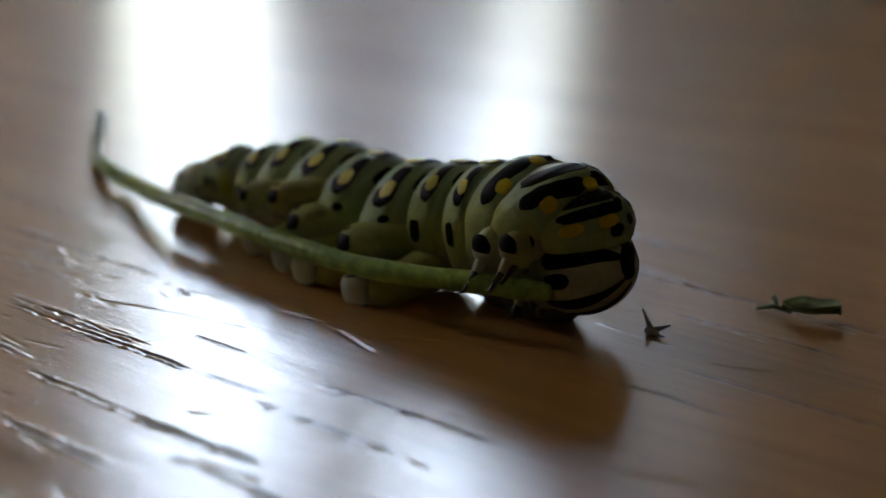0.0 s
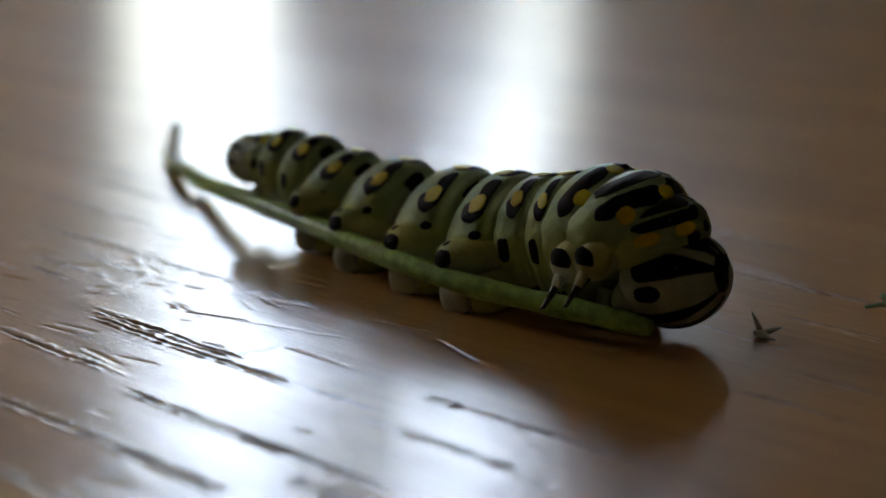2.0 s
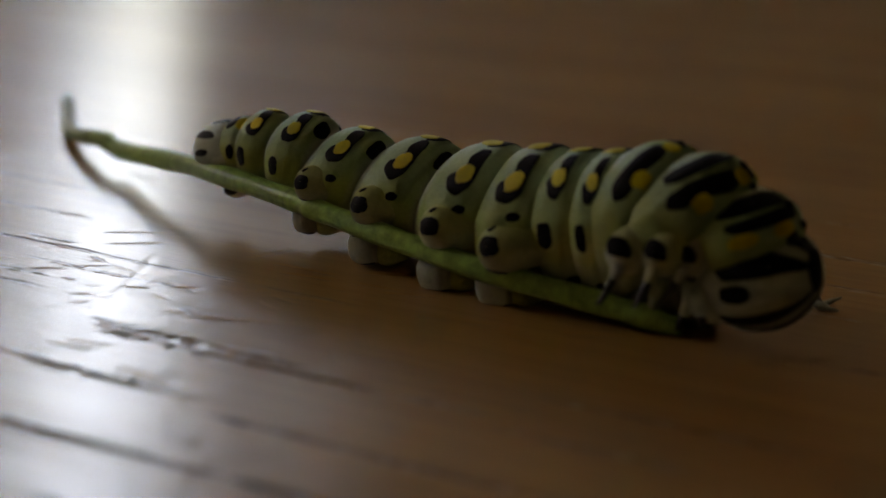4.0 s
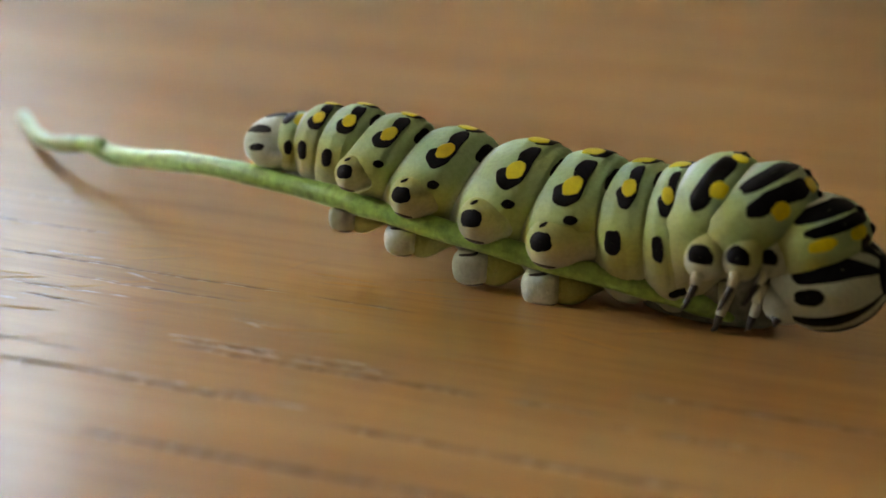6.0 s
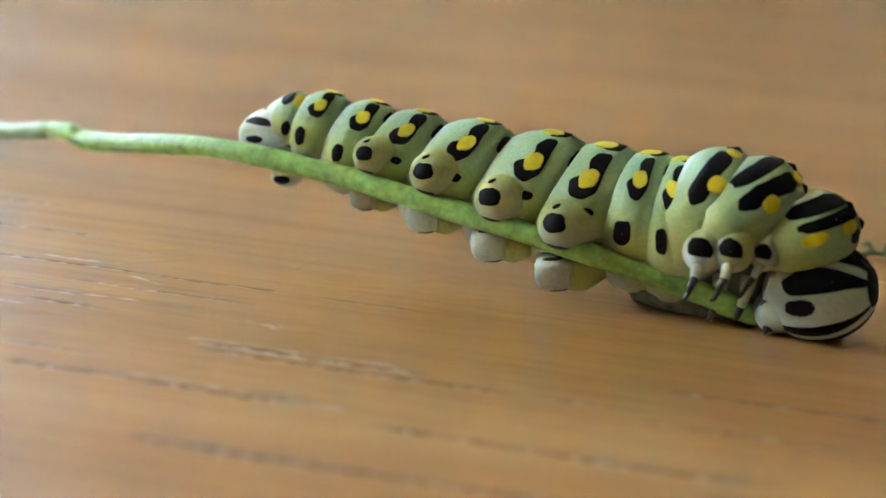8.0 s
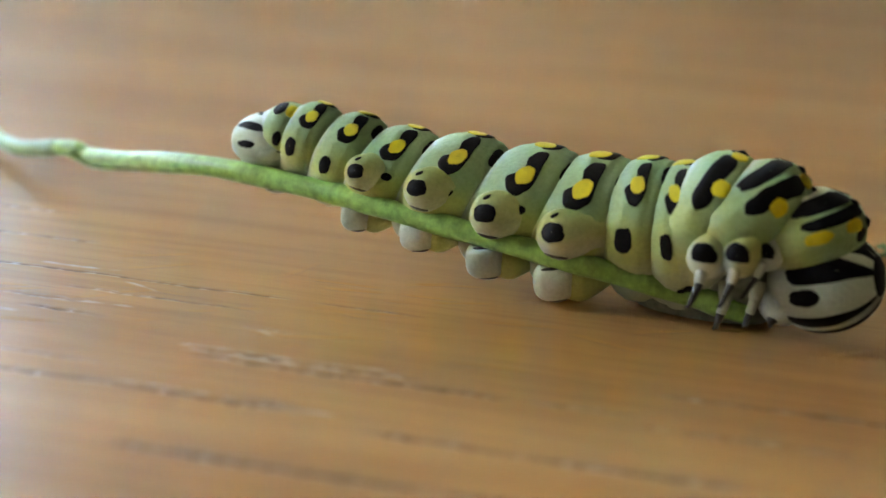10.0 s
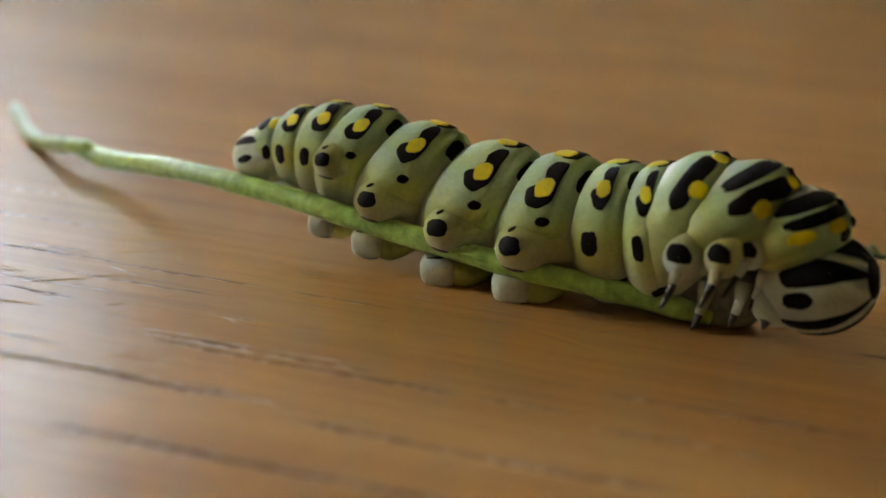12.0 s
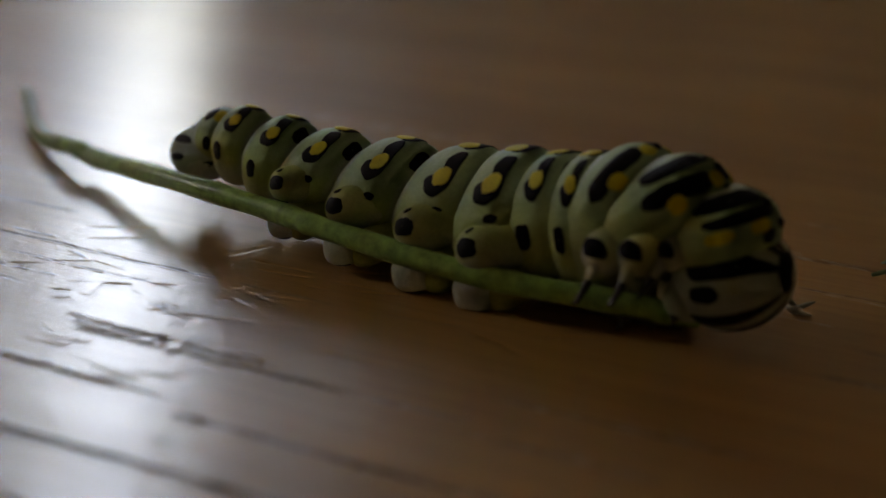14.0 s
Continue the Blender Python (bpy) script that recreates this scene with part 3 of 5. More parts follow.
def far_proleg(key, k, seed):
    """The pale foot that holds the stem from below, and the yellowish flank that it grows from."""
    v, f = capsule((0.08 * k, 0.05 * k, -0.002), (0.17 * k, 0.26 * k, 0.07 * k), 0.084 * k, 0.105 * k)
    ob = part("proleg", v, f, ROOT, CATERPILLAR)
    surf, verts, faces = ellipsoid((-0.005 * k, 0.0, 0.0), (0.084 * k, 0.078 * k, 0.080 * k), (8, -6, 6), 0.72)
    part("proleg_foot", verts, faces, PALE, ob, "pale foot pad")
    for p_, q_, w_, x_ in ((0.035, -0.070, 0.050, 0.014), (0.02, 0.084, 0.074, 0.009)):
        v, f = patch(surf, p_ * k, q_ * k, oval(w_ * k, x_ * k, 10), 0.003, seed)
        part("black_line", v, f, CLAW, ob)
    SEGMENTS[key] = ob


def walking_leg(ob, root, tip, k, dark):
    """A jointed leg: two soft pale joints and a hooked dark claw."""
    r, t = Vector(root), Vector(tip)
    knee = r.lerp(t, 0.36) + Vector((0.02, -0.022, 0.0)) * k
    v, f = tube([r, r.lerp(knee, 0.45), r.lerp(knee, 0.9), knee], [0.070 * k, 0.064 * k, 0.052 * k, 0.030 * k])
    part("leg_joint", v, f, LOBE if dark else PALE, ob)
    v, f = tube([r.lerp(knee, 0.8), knee, knee.lerp(t, 0.4), knee.lerp(t, 0.55)], [0.040 * k, 0.045 * k, 0.038 * k, 0.020 * k])
    part("leg_joint", v, f, CLAW if dark else PALE, ob)
    v, f = tube([knee.lerp(t, 0.4), knee.lerp(t, 0.65), knee.lerp(t, 0.88), t + Vector((-0.012, 0, 0))], [0.034 * k, 0.031 * k, 0.024 * k, 0.006])
    part("claw", v, f, CLAW, ob, "dark pointed claw")


for n_, key in enumerate(("a8", "a7", "a6", "a5", "a4", "a3")):
    ob, surf, R, h = body_ring(key)
    banded(ob, surf, R, h, RINGS[key][4], (0.72, 0.80, 0.88, 0.98, 1.06, 1.10)[n_], 0.94, 10 * n_, small=key not in ("a8", "a7"), crease=key != "a8")
    if key in ("a8", "a7"):
        mark(ob, surf, "black_dot", BLACK, -0.035, -10, R, oval(0.032, 0.052, 8, 2.4), 0.0022, n_)
    else:
        k = {"a6": 0.80, "a5": 0.92, "a4": 1.0, "a3": 1.04}[key]
        near_proleg("near " + key, k, n_)
        far_proleg("far " + key, 1.16 * k, n_)

for n_, key in enumerate(("a2", "a1")):
    ob, surf, R, h = body_ring(key)
    banded(ob, surf, R, h, RINGS[key][4], (1.08, 1.04)[n_], (0.66, 0.54)[n_], 100 + 10 * n_, small=False)
    mark(ob, surf, "black_dot", BLACK, (-0.03, -0.02)[n_], -8, R, oval((0.043, 0.030)[n_], 0.064, 3, 3.2), 0.0022, 100 + n_)
    mark(ob, surf, "black_bar", BLACK, 0.5 * h, -50, R, oval(0.060, 0.022, 0), 0.0022, 104 + n_)

ob, surf, R, h = body_ring("a9")
mark(ob, surf, "yellow_spot", YELLOW, 0.035, 62, R, oval(0.030, 0.045, 0), 0.004, 88)
mark(ob, surf, "black_band", BLACK, -0.035, 66, R, oval(0.034, 0.060, 10, 2.6), 0.0022, 89)
mark(ob, surf, "black_band", BLACK, -0.035, 118, R, oval(0.034, 0.060, -10, 2.6), 0.0022, 91)
mark(ob, surf, "black_dot", BLACK, 0.015, -4, R, oval(0.024, 0.042, 0), 0.0022, 90)

# the rings behind the head, thicker, with long bands that fan out
T_BAND = smooth_loop([(-0.095, -0.130), (-0.055, -0.175), (-0.010, -0.120), (0.000, -0.040), (0.022, 0.040), (0.040, 0.115), (0.020, 0.185), (-0.040, 0.180), (-0.066, 0.105), (-0.078, 0.030), (-0.100, -0.050)], 4)
LONG = smooth_loop([(-0.046, -0.19), (0.000, -0.215), (0.040, -0.160), (0.052, 0.0), (0.054, 0.170), (0.010, 0.205), (-0.046, 0.165), (-0.054, 0.0)], 4)
for key, seed, x, turn, rear in (("t3", 130, 0.005, 9, None), ("t2", 140, 0.050, 0, -0.092)):
    ob, surf, R, h = body_ring(key)
    deg = RINGS[key][4]
    for side in (1, -1):
        at = (lambda d: d) if side == 1 else (lambda d: 206 - d)
        mark(ob, surf, "black_band", BLACK, x - 0.006, at(deg + 7), R, scaled(T_BAND, 1.0, 1.04, turn, side), 0.0022, seed)
        mark(ob, surf, "yellow_spot", YELLOW, x + 0.012, at(deg), R, oval(0.040, 0.046, 0, 2.6), 0.0048, seed + 1)
        mark(ob, surf, "yellow_spot", YELLOW, x, at(deg + 44), R, oval(0.040, 0.046, 0, 2.4), 0.0048, seed + 2)
        mark(ob, surf, "black_band", BLACK, x - 0.015, at(deg + 58), R, oval(0.040, 0.060, 0, 2.5), 0.0022, seed + 3)
        if rear:
            mark(ob, surf, "black_band", BLACK, rear, at(deg + 24), R, scaled(LONG, 0.72, 1.0, -4, side), 0.0030, seed + 4)
        else:
            mark(ob, surf, "black_band", BLACK, 0.125, at(deg + 26), R, scaled(LONG, 0.62, 0.95, -6, side), 0.0030, seed + 4)
ob, surf, R, h = body_ring("t1")
for side in (1, -1):
    at = (lambda d: d) if side == 1 else (lambda d: 206 - d)
    mark(ob, surf, "black_band", BLACK, -0.082, at(48), R, scaled(LONG, 0.62, 1.15, 0, side), 0.0026, 150)
    mark(ob, surf, "black_band", BLACK, -0.008, at(52), R, scaled(LONG, 0.55, 0.95, 0, side), 0.0026, 151)
    for deg, w in ((23, 0.070), (66, 0.060)):
        mark(ob, surf, "yellow_spot", YELLOW, 0.050, at(deg), R, oval(0.030, w, 0, 2.4), 0.004, 152 + deg)
    mark(ob, surf, "black_dot", BLACK, 0.105, at(74), R, oval(0.032, 0.046, 0), 0.0026, 154)
# small dark warts along the back of these rings
for key, x, deg in (("t2", 0.11, 96), ("t2", 0.0, 100), ("t1", -0.03, 92), ("t1", 0.07, 98), ("t3", 0.12, 99), ("t3", 0.0, 101)):
    surf = ring_surface(RINGS[key][0], RINGS[key][1], TUCK[key], RINGS[key][3], RINGS[key][2], 0.0, FULLEST.get(key, 0.0))[0]
    p, nrm = surf(x, deg * D * RINGS[key][0])
    v, f = tube([p - nrm * 0.02, p + nrm * 0.004, p + nrm * 0.016], [0.040, 0.026, 0.004], 12)
    part("wart", v, f, BLACK, SEGMENTS[key])

# swollen leg bases with their round dots, the walking legs of both flanks
for key, k, claw, far in (("t3", 1.0, (0.015, -0.47, -0.32), (0.09, -0.18, -0.50)),
                          ("t2", 0.94, (0.005, -0.46, -0.32), (0.07, -0.16, -0.50)),
                          ("t1", 0.70, (-0.18, -0.40, -0.30), (-0.12, -0.14, -0.43))):
    ob = SEGMENTS[key]
    rot = Matrix.Rotation(radians(-LEAN[key]), 3, "Y")
    dot = Vector((0.05, -0.40, -0.07)) if key != "t1" else Vector((-0.11, -0.33, -0.08))
    v, f = capsule(rot @ (dot + Vector((0.0, 0.10, -0.045))), rot @ (dot + Vector((0.02, 0.26, 0.13)) * k), 0.098 * k, 0.09 * k)
    part("leg_base", v, f, LOBE, ob)
    surf = ellipsoid(rot @ (dot + Vector((0.0, 0.10, -0.01))), (0.10 * k, 0.10 * k, 0.10 * k))[0]
    v, f = patch(surf, 0.0, 0.0, oval(0.066 * k, 0.063 * k, 0), 0.003, 7)
    part("black_dot", v, f, BLACK, ob)
    walking_leg(ob, rot @ (dot + Vector((-0.005, 0.04, -0.09)) * k), rot @ Vector(claw), k * 0.46, True)
    walking_leg(ob, rot @ (dot + Vector((0.06, 0.32, -0.22)) * k), rot @ Vector(far), k * 0.62, False)

# grey filler at the underside between the walking legs, added to block glare
rot = Matrix.Rotation(radians(-LEAN["t2"]), 3, "Y")
surf, verts, faces = ellipsoid((0, 0, 0), (0.40, 0.17, 0.31))
part("underside_filler", [rot @ (v + Vector((-0.19, 0.07, -0.34))) for v in verts], faces, GREY, SEGMENTS["t2"])

# head: a rounded shell whose crown points ahead; black stripes run from the crown to the mouth
HEAD = (0.275, 0.262, 0.238)


def head_surf(al, be):
    a, b = radians(al), radians(be)
    d = Vector((math.cos(a), -math.sin(a) * math.cos(b), math.sin(a) * math.sin(b)))
    return Vector((d.x * HEAD[0], d.y * HEAD[1], d.z * HEAD[2])), Vector((d.x / HEAD[0], d.y / HEAD[1], d.z / HEAD[2])).normalized()


verts = [head_surf(0.5 + 179 * i / 28, 360 * j / 40)[0] for i in range(29) for j in range(40)]
head = part("head_shell", verts, [tuple(reversed(q)) for q in grid_faces(29, 40)], FACE, CATERPILLAR, "pale green head with glossy black stripes")
SEGMENTS["head"] = head
STRIPE = smooth_loop([(-40, -4), (-38, 5), (-10, 11), (20, 13), (42, 7), (46, -2), (40, -9), (10, -10), (-15, -7)], 4)
for al, be, a, b, turn in ((68, 27, 1.15, 1.35, 0), (74, -36, 1.25, 0.80, -4), (66, -66, 1.0, 0.8, 0), (46, 66, 0.62, 1.1, 0), (46, 88, 0.62, 1.1, 0), (68, 124, 1.15, 1.25, 0), (74, 190, 1.25, 0.8, 4)):
    v, f = patch(head_surf, al, be, scaled(STRIPE, a, b, turn), 0.0022, int(be))
    part("black_stripe", v, [tuple(reversed(q)) for q in f], BLACK, head)
for be in (-2, 156):
    v, f = patch(head_surf, 102, be, oval(16, 10, 0, 2.6), 0.0022, 5)
    part("black_cheek_spot", v, [tuple(reversed(q)) for q in f], BLACK, head)
v, f = patch(head_surf, 16, 30, oval(13, 95, 0), 0.0022, 6)
part("black_stripe", v, [tuple(reversed(q)) for q in f], BLACK, head)
_, verts, faces = ellipsoid((-0.195, -0.03, -0.070), (0.13, 0.165, 0.115))
part("mouth", verts, faces, FACE, head)
v, f = tube([(-0.20, -0.13, -0.10), (-0.245, -0.16, -0.13), (-0.255, -0.16, -0.16)], [0.032, 0.024, 0.008])
part("feeler", v, f, CLAW, head)

# tail: the last ring with its plate and claspers
R, h = 0.150, 0.19
surf, point = ring_surface(R, h, 0.50, 0.0)
verts, faces, back, fold = ring_mesh(point, h, 48, 30, 1.0)
tail = part("tail_ring", verts, faces, FACE, CATERPILLAR)
SEGMENTS["tail"] = tail
for x, deg, a, b, turn in ((-0.055, 44, 0.095, 0.026, -16), (-0.07, 4, 0.055, 0.022, -2), (0.02, 84, 0.075, 0.030, 0), (-0.02, 125, 0.075, 0.022, 10), (0.11, -20, 0.045, 0.022, 0)):
    mark(tail, surf, "black_bar", BLACK, x, deg, R, oval(a, b, turn), 0.0025, int(deg))
surf, verts, faces = ellipsoid((0.03, -0.08, -0.035), (0.12, 0.068, 0.060))
part("clasper", verts, faces, PALE, tail)
surf, verts, faces = ellipsoid((0.05, -0.05, -0.205), (0.085, 0.070, 0.060))
part("clasper", verts, faces, PALE, tail)
v, f = patch(surf, 0, -0.01, oval(0.05, 0.026), 0.003, 3)
part("black_bar", v, f, BLACK, tail)

# ---------------------------------------------------------------- the stem that it holds
STEM_LINE = [
    (-4.867, 1.818, 0.010),
    (-4.270, 1.192, -0.055),
    (-3.756, 0.859, 0.019),
    (-3.505, 0.765, 0.003),
    (-2.699, 0.347, 0.110),
    (-1.905, 0.109, 0.120),
    (-1.644, 0.047, 0.106),
    (-0.797, -0.086, 0.065),
    (-0.102, -0.013, 0.023),
    (0.178, 0.050, -0.011),
]


def smooth_line(points, steps):
    P = [Vector(p) for p in points]
    P = [P[0] * 2 - P[1]] + P + [P[-1] * 2 - P[-2]]
    out = []
    for i in range(1, len(P) - 2):
        for s in range(steps):
            f = s / steps
            out.append(0.5 * (2 * P[i] + (P[i + 1] - P[i - 1]) * f + (2 * P[i - 1] - 5 * P[i] + 4 * P[i + 1] - P[i + 2]) * f * f
                              + (3 * P[i] - P[i - 1] - 3 * P[i + 1] + P[i + 2]) * f ** 3))
    return out + [P[-2]]


line = smooth_line(STEM_LINE, 10)
end_way = (line[-1] - line[-6]).normalized()
line += [line[-1] + (end_way + Vector((0, 0.12, 0.02))) * (0.024 * i) for i in range(1, 4)]
rr = [0.056 * (0.72 + 0.28 * min(1, i / 30)) * (1 + 0.05 * math.sin(i * 0.9)) for i in range(len(line))]
rr[0] *= 0.5
for i in range(5):
    rr[-1 - i] *= 0.75 + 0.05 * i
STEM = new("herb_sprig")
tagged(STEM, "bent green herb sprig gripped by the caterpillar", "plant")
STEM.matrix_basis = Matrix.Translation(Vector((2.053, 1.161, 0.124)) * U)
v, f = tube(line[:19], rr[:19], 20)
part("bent_tip", v, f, TIP, STEM, "paler wilted end bent onto the board")
v, f = tube(line[18:], rr[18:], 20)
part("stalk", v, f, GREEN, STEM)

# ---------------------------------------------------------------- crumbs of leaf on the board
def leaf_crumb(x, y, turn):
    ob = new("leaf_scrap")
    tagged(ob, "curled scrap of dark green leaf on the board", "leaf")
    ob.matrix_basis = pose(x * U, y * U, 0, 0, 0, turn)
    n, m = 22, 7
    verts = []
    for lay in (0, 1):
        for i in range(n):
            t = i / (n - 1)
            w = 0.115 * (math.sin(math.pi * min(1, t * 1.02)) ** 0.75) * (1 + 0.12 * math.sin(9 * t)) + 0.004
            for j in range(m):
                s = -1 + 2 * j / (m - 1)
                verts.append((0.32 * t, s * w, 0.022 + 0.05 * t * (1 - 0.3 * t) + 0.045 * s * s + 0.006 * math.sin(9 * t) + 0.012 * lay))
    faces = grid_faces(n, m, False)
    k = n * m
    faces = [tuple(reversed(q)) for q in faces] + [tuple(a + k for a in q) for q in faces]
    rim = [i * m for i in range(n)] + [(n - 1) * m + j for j in range(1, m)] + [i * m + m - 1 for i in range(n - 2, -1, -1)] + [j for j in range(m - 2, 0, -1)]
    faces += [(a, b, b + k, a + k) for a, b in zip(rim, rim[1:] + rim[:1])]
    part("blade", verts, faces, LEAF, ob)
    v, f = tube([(0.05, 0, 0.03), (-0.06, 0.02, 0.035), (-0.13, -0.03, 0.02)], [0.016, 0.014, 0.010], 8)
    part("leaf_stalk", v, f, LEAF, ob)
    v, f = tube([(-0.03, 0.01, 0.03), (-0.07, 0.07, 0.07), (-0.10, 0.09, 0.05)], [0.012, 0.016, 0.006], 8)
    part("shred", v, f, LEAF, ob)
    return ob


leaf_crumb(3.03, 2.71, 8)


def star_crumb(x, y, turn):
    ob = new("plant_crumb")
    tagged(ob, "tiny three-pronged pale husk of a plant on the board", "crumb")
    ob.matrix_basis = pose(x * U, y * U, 0, 0, 0, turn)
    surf, verts, faces = ellipsoid((0, 0, 0.022), (0.04, 0.03, 0.022), (0, 8, 0))
    part("core", verts, faces, HUSK, ob)
    for dx, dy, dz in ((-0.06, 0.02, 0.10), (0.09, 0.03, 0.035), (0.08, -0.03, -0.012)):
        v, f = tube([(0, 0, 0.024), (dx * 0.55, dy, 0.024 + dz * 0.5), (dx, dy, 0.026 + dz)], [0.017, 0.011, 0.003], 8)
        part("prong", v, f, HUSK, ob)
    return ob


star_crumb(2.735, 1.935, 15)


def motions():
    walk(SEGMENTS['tail'], [(t, pose(x, y, z, rx, ry, rz)) for t, x, y, z, rx, ry, rz in [
        (0, -0.00589, 0.00227, 0.00225, 0.0, -25.7, 4.2),
        (0.5, -0.00588, 0.00205, 0.00200, 0.0, -28.8, 4.4),
        (1, -0.00527, 0.00154, 0.00351, 0.0, -18.1, 5.0),
        (1.5, -0.00489, 0.00049, 0.00492, 0.0, -11.0, 6.0),
        (2, -0.00490, -0.00004, 0.00532, 0.0, -11.3, 6.3),
        (2.5, -0.00396, -0.00035, 0.00501, 0.0, -14.5, 5.0),
        (3, -0.00334, -0.00018, 0.00441, 0.0, -16.0, 3.0),
        (3.5, -0.00350, -0.00009, 0.00485, 0.0, -16.6, 1.5),
        (4, -0.00235, -0.00002, 0.00510, 0.0, -16.7, 0.5),
        (6.5, 0.00115, 0.00000, 0.00714, 0.0, -15.0, 0.0),
        (7, 0.00080, 0.00000, 0.00676, 0.0, -10.3, 0.0),
        (7.5, 0.00047, 0.00000, 0.00693, 0.0, -9.2, 0.0),
        (8, 0.00128, 0.00000, 0.00754, 0.0, -9.2, 0.0),
        (10.5, 0.00056, 0.00000, 0.00729, 0.0, -6.2, 0.0),
        (11, 0.00091, 0.00000, 0.00678, 0.0, -7.5, 0.0),
        (11.5, 0.00143, 0.00000, 0.00709, 0.0, -14.6, 0.0),
        (12, 0.00145, 0.00000, 0.00593, 0.0, -24.0, 0.0),
        (12.5, 0.00113, 0.00001, 0.00478, 0.0, -22.6, 0.6),
        (13, 0.00016, 0.00000, 0.00409, 0.0, -17.5, 1.6),
        (13.5, -0.00101, -0.00003, 0.00503, 0.0, -12.5, 1.7),
        (14, -0.00303, -0.00010, 0.00436, 0.0, -11.7, 1.8),
    ]])
    walk(SEGMENTS['a9'], [(t, pose(x, y, z, rx, ry, rz)) for t, x, y, z, rx, ry, rz in [
        (0, -0.00246, 0.00252, 0.00369, 0.0, -13.7, 4.2),
        (0.5, -0.00401, 0.00219, 0.00296, 0.0, -16.8, 4.4),
        (1, -0.00338, 0.00170, 0.00430, 0.0, -6.1, 5.0),
        (1.5, -0.00277, 0.00071, 0.00565, 0.0, 1.0, 6.0),
        (2, -0.00301, 0.00017, 0.00575, 0.0, 0.7, 6.3),
        (2.5, -0.00206, -0.00018, 0.00556, 0.0, -2.5, 5.0),
        (3, -0.00151, -0.00008, 0.00558, 0.0, -4.0, 3.0),
        (3.5, -0.00160, -0.00004, 0.00547, 0.0, -4.6, 1.5),
        (4, -0.00060, -0.00001, 0.00565, 0.0, -4.7, 0.5),
        (6.5, 0.00280, 0.00000, 0.00767, 0.0, -3.0, 0.0),
        (7, 0.00217, 0.00000, 0.00782, 0.0, 1.7, 0.0),
        (7.5, 0.00207, 0.00000, 0.00796, 0.0, 2.8, 0.0),
        (8, 0.00275, 0.00000, 0.00883, 0.0, 2.8, 0.0),
        (10.5, 0.00201, 0.00000, 0.00816, 0.0, 5.8, 0.0),
        (11, 0.00219, 0.00000, 0.00804, 0.0, 4.5, 0.0),
        (11.5, 0.00294, 0.00000, 0.00767, 0.0, -2.6, 0.0),
        (12, 0.00231, 0.00000, 0.00659, 0.0, -12.0, 0.0),
        (12.5, 0.00211, 0.00002, 0.00568, 0.0, -10.6, 0.6),
        (13, 0.00138, 0.00004, 0.00525, 0.0, -5.5, 1.6),
        (13.5, 0.00071, 0.00002, 0.00634, 0.0, -0.5, 1.7),
        (14, -0.00119, -0.00004, 0.00590, 0.0, 0.3, 1.8),
    ]])
    walk(SEGMENTS['a8'], [(t, pose(x, y, z, rx, ry, rz)) for t, x, y, z, rx, ry, rz in [
        (0, -0.00036, 0.00267, 0.00409, 0.0, -5.7, 4.2),
        (0.5, -0.00193, 0.00235, 0.00352, 0.0, -8.8, 4.4),
        (1, -0.00128, 0.00189, 0.00469, 0.0, 1.9, 5.0),
        (1.5, -0.00068, 0.00093, 0.00568, 0.0, 9.0, 6.0),
        (2, -0.00092, 0.00040, 0.00577, 0.0, 8.7, 6.3),
        (2.5, 0.00004, 0.00000, 0.00572, 0.0, 5.5, 5.0),
        (3, 0.00059, 0.00003, 0.00580, 0.0, 4.0, 3.0),
        (3.5, 0.00050, 0.00001, 0.00570, 0.0, 3.4, 1.5),
        (4, 0.00150, 0.00001, 0.00588, 0.0, 3.3, 0.5),
        (6.5, 0.00490, 0.00000, 0.00782, 0.0, 5.0, 0.0),
        (7, 0.00425, 0.00000, 0.00775, 0.0, 9.7, 0.0),
        (7.5, 0.00414, 0.00000, 0.00784, 0.0, 10.8, 0.0),
        (8, 0.00482, 0.00000, 0.00868, 0.0, 10.8, 0.0),
        (10.5, 0.00405, 0.00000, 0.00792, 0.0, 13.8, 0.0),
        (11, 0.00425, 0.00000, 0.00784, 0.0, 12.5, 0.0),
        (11.5, 0.00504, 0.00000, 0.00780, 0.0, 5.4, 0.0),
        (12, 0.00440, 0.00000, 0.00710, 0.0, -4.0, 0.0),
        (12.5, 0.00421, 0.00004, 0.00598, 0.0, -2.6, 0.6),
        (13, 0.00348, 0.00010, 0.00537, 0.0, 2.5, 1.6),
        (13.5, 0.00279, 0.00008, 0.00633, 0.0, 7.5, 1.7),
        (14, 0.00089, 0.00003, 0.00585, 0.0, 8.3, 1.8),
    ]])
